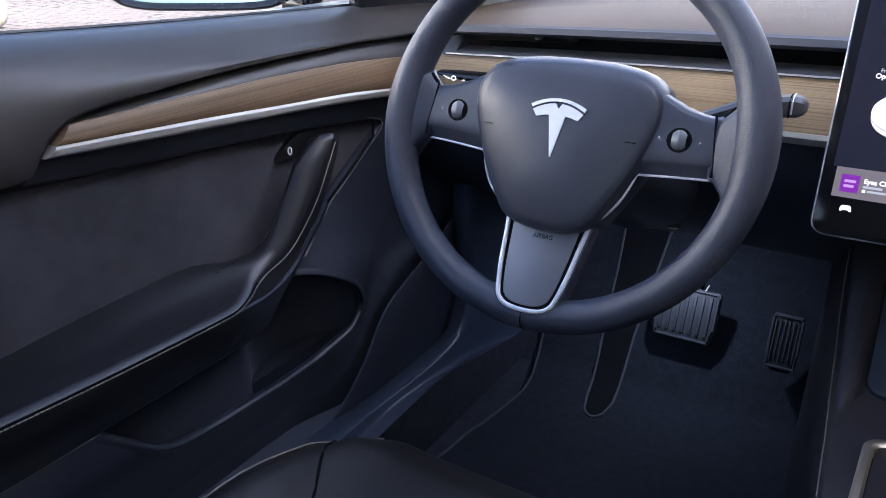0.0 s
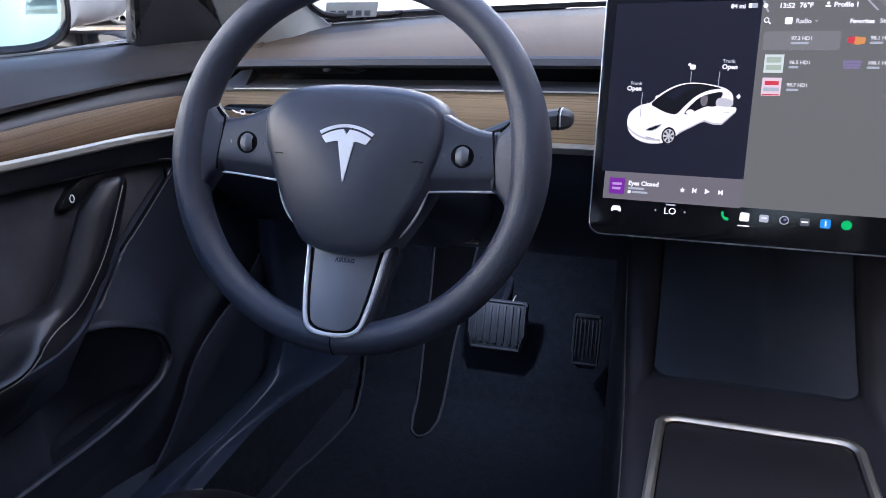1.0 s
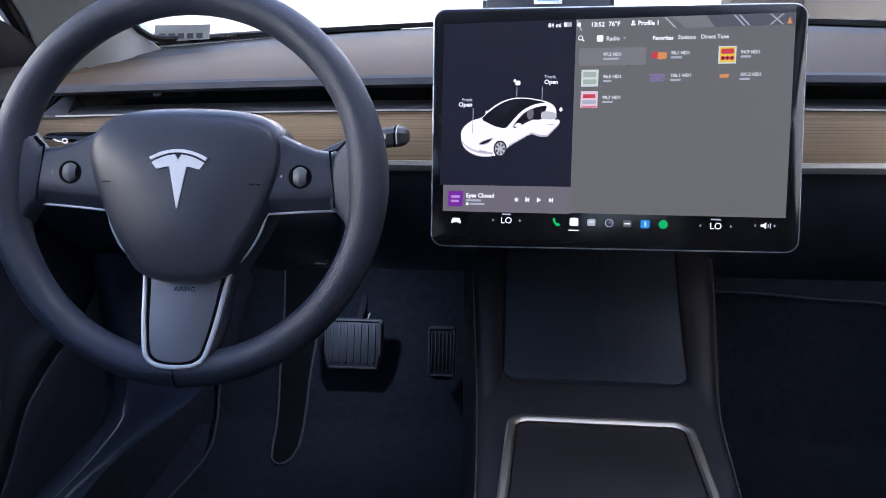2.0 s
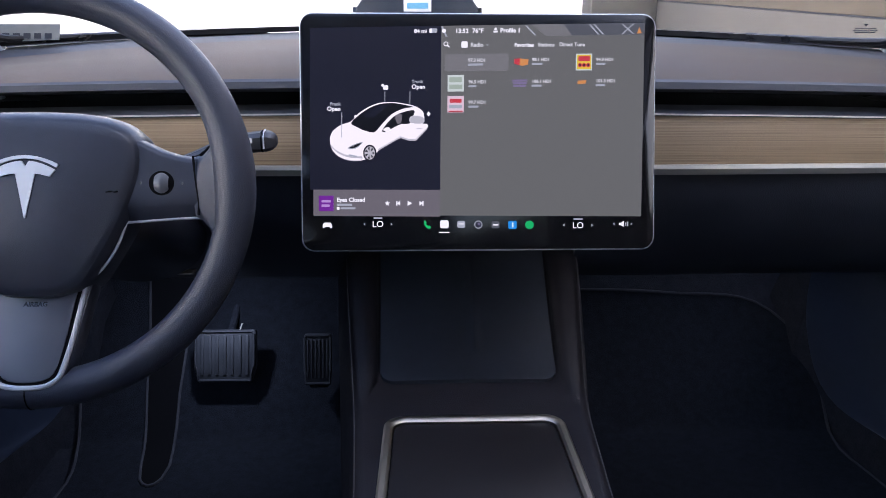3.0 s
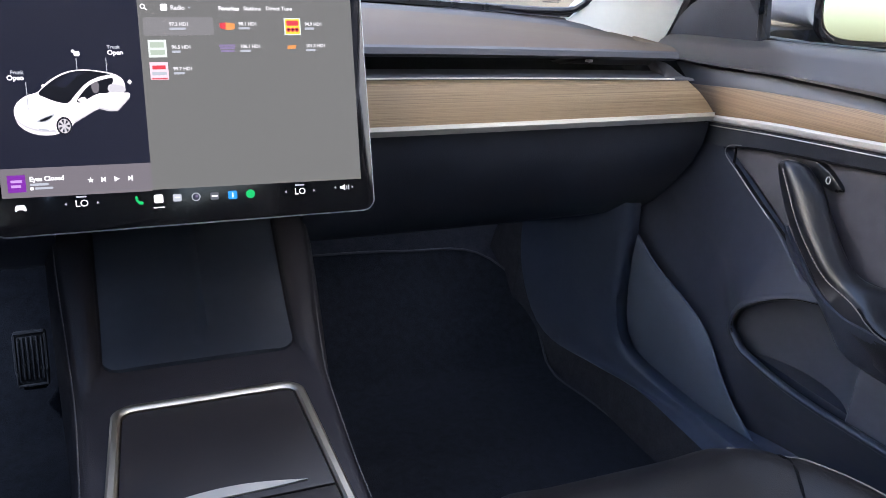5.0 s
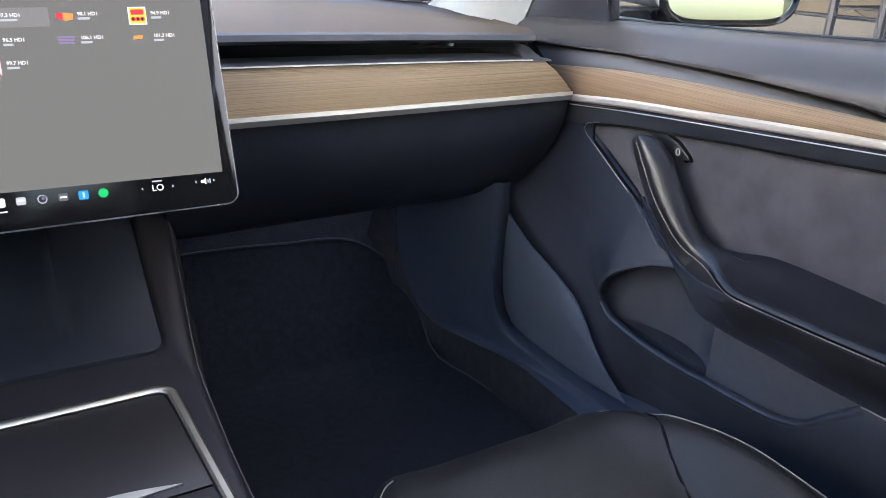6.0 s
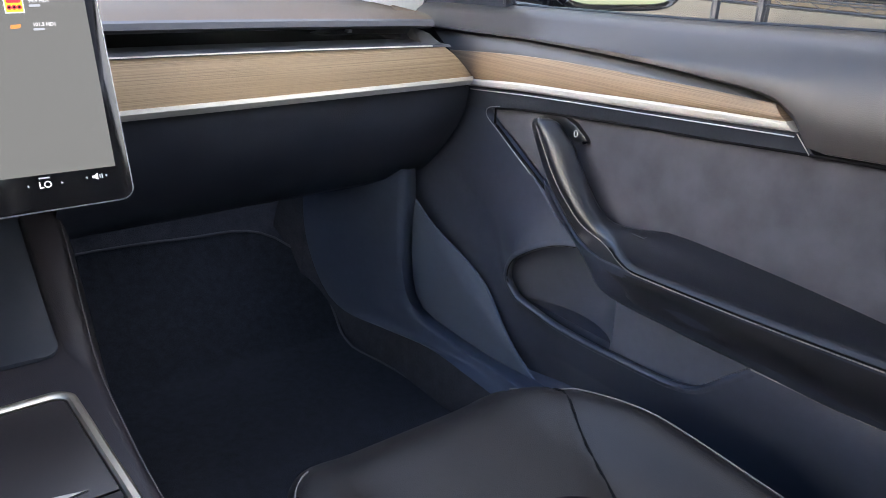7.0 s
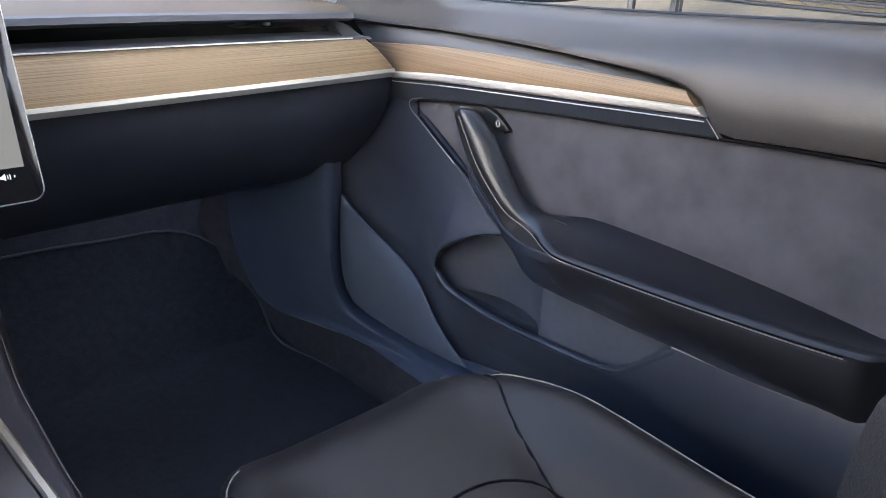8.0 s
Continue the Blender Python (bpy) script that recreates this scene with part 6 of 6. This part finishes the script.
# ---- seats ----
def seat(s, label):
    ob = thing("front_seat", (s * 0.375, 0.1, FLOOR_Z), label, "car seat", group="front seats")
    c = 0.366
    yf = -0.008 if s < 0 else 0.0
    cols = [i / 30 * 2 - 1 for i in range(31)]
    front = smooth((-0.2, 0.0), (0.15, 0.006), (0.32, 0.016), (0.42, 0.018), (0.46, 0.013), (0.485, 0.0))

    def surf(u, yn, up=0.0):
        """A point on the cushion: u across it, yn its depth; the front corners are rounded."""
        v = max(0.0, (yn - 0.2) / 0.285)
        side = abs(u)
        x = c + 0.206 * u * math.sqrt(1 - 0.45 * v**4)
        y = yn if yn < 0.2 else 0.2 + 0.285 * v * math.sqrt(1 - 0.2 * side**6)
        z = 0.322 + front(yn)
        fade = min(1, max(0, (0.475 - yn) / 0.16))
        z += (0.008 + 0.022 * fade * fade * (3 - 2 * fade)) * math.exp(-((side - 0.80) / 0.20) ** 2) - 0.020 * max(0, (side - 0.84) / 0.16) ** 2
        z -= 0.005 * math.exp(-((side - seam_u(yn)) / 0.035) ** 2)
        return (s * x, y, z + up)

    seam_u = smooth((-0.1, 0.24), (0.20, 0.28), (0.255, 0.33), (0.302, 0.435), (0.365, 0.59), (0.44, 0.85), (0.485, 0.95))
    rows = []
    for k in range(45):
        yn = -0.12 + 0.605 * k / 44
        r = [surf(u, yn) for u in cols]
        low = [[(p[0] + d * s * o, p[1], max(p[2] - q3, FLOOR_Z + 0.05)) for o, q3 in ((0.003, 0.006), (0.006, 0.018), (0.008, 0.045), (0.002, 0.10), (-0.012, 0.17))] for p, d in ((r[0], -1), (r[-1], 1))]
        rows.append(low[0][::-1] + r + low[1])
    last = rows[-1]
    for dy, dz in ((0.006, -0.003), (0.014, -0.010), (0.022, -0.024), (0.026, -0.048), (0.016, -0.10), (-0.02, -0.17)):
        rows.append([(s * c + (x - s * c) * (1 + 0.35 * abs(dy)), y + dy, max(z + dz, FLOOR_Z + 0.05)) for x, y, z in last])
    cushion = part("cushion", loft(rows), SEAT, ob, "smooth black upholstered cushion", sharp=70)
    for d in (-1, 1):
        part("cushion_seam", tube([surf(d * seam_u(-0.1 + 0.0195 * k), -0.1 + 0.0195 * k, 0.0016) for k in range(31)], 0.0015, 5), SEAM, cushion)
        part("piping", tube([surf(d * 0.885, -0.1 + 0.0195 * k, 0.0010) for k in range(30)] + [surf(d * u, 0.482, 0.001) for u in (0.87, 0.84, 0.80)], 0.0010, 5), STITCH, cushion, "pale piping")
    arc = [(-0.077, 0.10), (-0.075, 0.25), (-0.068, 0.285), (-0.04, 0.310), (0, 0.318), (0.04, 0.310), (0.068, 0.285), (0.075, 0.25), (0.077, 0.10)]
    part("panel_seam", tube([surf(p.x / 0.206, p.y, 0.0004) for p in spline([(a, e, 0) for a, e in arc], 40)], 0.0015, 5), SEAM, cushion)
    part("rail", box((min(s * 0.18, s * 0.56), -0.1, FLOOR_Z), (max(s * 0.18, s * 0.56), 0.38, FLOOR_Z + 0.08), 0.01), VINYL_DARK, ob)
    # backrest
    bolster = smooth((0.30, 0.10), (0.384, 0.101), (0.44, 0.099), (0.48, 0.094), (0.505, 0.083), (0.53, 0.055), (0.58, 0.0), (0.70, -0.07), (0.90, -0.17))
    rows = []
    for k in range(31):
        z = 0.30 + 0.60 * k / 30
        lean = (-0.02 if s < 0 else -0.058) - 0.30 * (z - 0.30)
        w = 0.222 - 0.05 * max(0, (z - 0.62) / 0.28) ** 2
        r = []
        for u in cols:
            side = abs(u)
            wing = (bolster(z) - lean) * min(1, max(0, (side - 0.45) / 0.45)) ** 1.4 - 0.08 * max(0, (side - 0.86) / 0.14) ** 2
            r.append((c + w * u, lean + wing, z))
        rows.append(r + [(c + w, lean - 0.13, z), (c - w, lean - 0.13, z)])
    part("backrest", loft(mirrored(s, rows), ring=True, caps=True), SEAT_GRAIN, ob, "grained black backrest with side bolsters", sharp=60)
    for d in (-1, 1):
        part("bolster_stitching", stitches([(s * (c + d * 0.222 * 0.94), bolster(z) - 0.0262 + 0.0012, z) for z in [0.33 + 0.01 * k for k in range(17)]], 0.0008, 0.0042, 0.0022), STITCH, ob, "pale stitch line")
    ob.location.y -= yf
    return ob


seat(-1, "black driver seat with smooth upholstery and pale piping")
seat(1, "black passenger seat with smooth upholstery and pale piping")


# ---- pedals, mats ----
def pedal(name, label, x0, x1, zlo, zhi, y, tilt, bars, chamfer, hanging):
    ob = thing(name, ((x0 + x1) / 2, y, zlo), label, "pedal")
    pl = Plane(((x0 + x1) / 2, y, (zlo + zhi) / 2), tilt)
    w, h = (x1 - x0) / 2, (zhi - zlo) / 2 / math.cos(radians(tilt))
    o = [(-w * 0.96, h), (w * 0.93, h), (w, h * 0.9), (w, -h * 0.45), (w * (1 - chamfer), -h), (-w * (1 - chamfer), -h), (-w, -h * 0.45), (-w, h * 0.9)]
    plate = part("plate", pl.flat(o, -0.012, 0.0, 0.002), RUBBER, ob)
    part("rim", tube([pl(a * 0.93, b * 0.93, 0.001) for a, b in o], 0.0022, 6, closed=True), RUBBER, plate)
    for k in range(bars):
        x = lerp(-w * 0.72, w * 0.72, k / (bars - 1))
        part("rib", pl.flat([(x - w * 0.36 / bars, -h * 0.72), (x + w * 0.36 / bars, -h * 0.72), (x + w * 0.36 / bars, h * 0.78), (x - w * 0.36 / bars, h * 0.78)], 0.0, 0.003, 0.0008), RUBBER, plate)
    if hanging:
        part("arm", tube([pl(0, h * 0.5, -0.014), pl(0.0, h * 1.2, -0.06), pl(0.0, h * 2.2, -0.10)], 0.006, 8), CARPET, ob)
    else:
        part("lever", pl.flat([(-w * 0.7, -h * 1.15), (w * 0.7, -h * 1.15), (w * 0.7, h * 0.9), (-w * 0.7, h * 0.9)], -0.034, -0.0125, 0.002), CARPET, ob)
    return ob


pedal("brake_pedal", "black ribbed rubber brake pedal", -0.4060, -0.3090, 0.199, 0.275, 1.08, 22, 7, 0.14, True)
pedal("accelerator_pedal", "slim black ribbed accelerator pedal", -0.2295, -0.1880, 0.207, 0.281, 1.05, 20, 6, 0.06, False)
tagged(part("brake_switch", tube([(-0.3335, 1.093, 0.2755), (-0.332, 1.097, 0.280), (-0.3305, 1.10, 0.2835)], 0.0013, 6), SILVER, None), "small bright metal pin above a pedal", "pin")


def on_floor(x, y, up=0.0):
    """A place on the floor, following the toe board up at the front."""
    z = FLOOR_Z if y < 1.03 else FLOOR_Z + 0.72 * (y - 1.03) + 1.9 * (y - 1.03) ** 2
    return (x, y, z + up)


def floor_mat(name, outline, label):
    ob = thing(name, (outline[0][0], 0.7, FLOOR_Z), label, "floor mat")
    edge = [(p.x, p.y) for p in spline([(a, b, 0) for a, b in outline], 110, closed=True)]
    low, high = min(b for a, b in edge) + 1e-4, max(b for a, b in edge) - 1e-4
    rows = []
    for k in range(91):
        y = lerp(low, high, k / 90)
        cuts = [lerp(a[0], b[0], (y - a[1]) / (b[1] - a[1])) for a, b in zip(edge, edge[1:] + edge[:1]) if (a[1] - y) * (b[1] - y) < 0]
        x0, x1 = min(cuts), max(cuts)
        rows.append([on_floor(x0, y, 0.002), on_floor(x0, y, 0.012)] + [on_floor(lerp(x0, x1, j / 6), y, 0.012) for j in range(1, 6)] + [on_floor(x1, y, 0.012), on_floor(x1, y, 0.002)])
    bm = loft(rows, ring=True, caps=True)
    part("carpet_layer", bm, MAT_CARPET, ob, "black carpet", sharp=70)
    part("binding", tube([on_floor(a, b, 0.0115) for a, b in edge], 0.0024, 6, closed=True), BINDING, ob, "sewn edge binding")
    return ob


floor_mat("floor_mat", [(0.13, 0.25), (0.12, 0.70), (0.13, 1.05), (0.15, 1.175), (0.175, 1.196), (0.30, 1.197), (0.40, 1.193), (0.49, 1.190), (0.548, 1.175), (0.592, 1.143), (0.604, 1.105), (0.607, 1.065), (0.600, 1.025), (0.590, 0.975), (0.592, 0.945), (0.604, 0.889), (0.613, 0.81), (0.616, 0.73), (0.60, 0.25)], "black carpet passenger floor mat with a sewn edge")
floor_mat("floor_mat", [(-0.16, 0.25), (-0.15, 0.70), (-0.15, 1.05), (-0.17, 1.26), (-0.30, 1.30), (-0.42, 1.29), (-0.53, 1.26), (-0.60, 1.20), (-0.594, 1.10), (-0.577, 1.022), (-0.558, 0.958), (-0.553, 0.907), (-0.563, 0.818), (-0.574, 0.741), (-0.60, 0.25)], "black carpet driver floor mat with a slot by the footrest")

slot_left = [(-0.435, 0.906), (-0.444, 0.911), (-0.4515, 0.922), (-0.4605, 0.955), (-0.4700, 1.0), (-0.4800, 1.045), (-0.488, 1.085), (-0.497, 1.16), (-0.51, 1.245)]
slot_right = [(-0.4345, 0.906), (-0.427, 0.910), (-0.421, 0.922), (-0.419, 0.955), (-0.426, 1.0), (-0.433, 1.045), (-0.436, 1.085), (-0.432, 1.16), (-0.42, 1.245)]
slot = thing("footrest_slot", (-0.45, 0.95, FLOOR_Z), "dark slot with a sewn edge in the driver floor mat", "slot")
part("opening", loft([[on_floor(a[0], a[1], 0.0132), on_floor(b[0], b[1], 0.0132)] for a, b in zip(slot_left, slot_right)]), SEAM, slot)
slot_edge = [on_floor(a, b, 0.0135) for a, b in list(reversed(slot_left)) + slot_right]
part("binding", tube(slot_edge, 0.0022, 6), BINDING, slot, "sewn edge binding")

# ---- windscreen papers ----
tag = thing("paper_tag", (-0.61, 1.15, 0.71), "pale paper tag behind the windscreen", "tag")
part("sheet", slab([(-0.66, 1.150, 0.708), (-0.570, 1.150, 0.712), (-0.570, 1.162, 0.733), (-0.66, 1.162, 0.733)], (0, 0.001, 0)), TAG_PAPER, tag)
for k in range(5):
    part("bar", slab([(-0.650 + 0.015 * k, 1.1498, 0.7135), (-0.640 + 0.015 * k, 1.1498, 0.7135), (-0.640 + 0.015 * k, 1.1525, 0.7210), (-0.650 + 0.015 * k, 1.1525, 0.7210)], (0, -0.0005, 0)), INK, tag)
stick = thing("glass_marking", (0.6, 1.12, 0.73), "small dark printed marking on the windscreen", "marking")
for z, w in ((0.7335, 0.016), (0.7305, 0.018), (0.7275, 0.015)):
    part("bar", box((0.5994 - w, 1.1195, z), (0.5994 + w, 1.1200, z + 0.0012), 0.0), INK, stick)
part("bar", slab([(0.5960, 1.1195, 0.7400), (0.6028, 1.1195, 0.7400), (0.5994, 1.1195, 0.7365)], (0, 0.0004, 0)), INK, stick)

# ---- driveway pavers ----
paving = thing("pavement", (-9, 6, GROUND_Z), "sunlit clay brick pavers laid in running bond", "pavement", kind="structure")
pm = paver_mesh()
near = 0
rest = []
for i in range(-85, 16):
    for j in range(-55, 115):
        x = i * 0.204 + (0.102 if j % 2 else 0)
        y = 1.0 + j * 0.104
        if -12.0 < x < -9.6 and 6.2 < y < 8.2 and near < 240:
            near += 1
            ob = new("paver", pm)
            ob.parent = paving
            ob.matrix_parent_inverse = Matrix.Translation((9, -6, -GROUND_Z))
            ob.location = (x, y, GROUND_Z + random.uniform(-0.003, 0.003))
            ob.rotation_euler = (0, 0, random.uniform(-0.02, 0.02))
        else:
            rest.append((x, y, GROUND_Z + random.uniform(-0.003, 0.003)))
verts, faces = [], []
for x, y, z in rest:
    b = len(verts)
    for dx, dy, dz in ((-0.098, -0.048, -0.05), (0.098, -0.048, -0.05), (0.098, 0.048, -0.05), (-0.098, 0.048, -0.05), (-0.096, -0.046, 0), (0.096, -0.046, 0), (0.096, 0.046, 0), (-0.096, 0.046, 0)):
        verts.append((x + dx, y + dy, z + dz))
    faces += [(b, b + 1, b + 5, b + 4), (b + 1, b + 2, b + 6, b + 5), (b + 2, b + 3, b + 7, b + 6), (b + 3, b, b + 4, b + 7), (b + 4, b + 5, b + 6, b + 7)]
me = bpy.data.meshes.new("paver_field")
me.from_pydata(verts, [], faces)
me.materials.append(PAVER)
field = new("paver_field", me)
field.parent = paving
field.matrix_parent_inverse = Matrix.Translation((9, -6, -GROUND_Z))
tagged(field, "rows of clay pavers", kind="stuff")
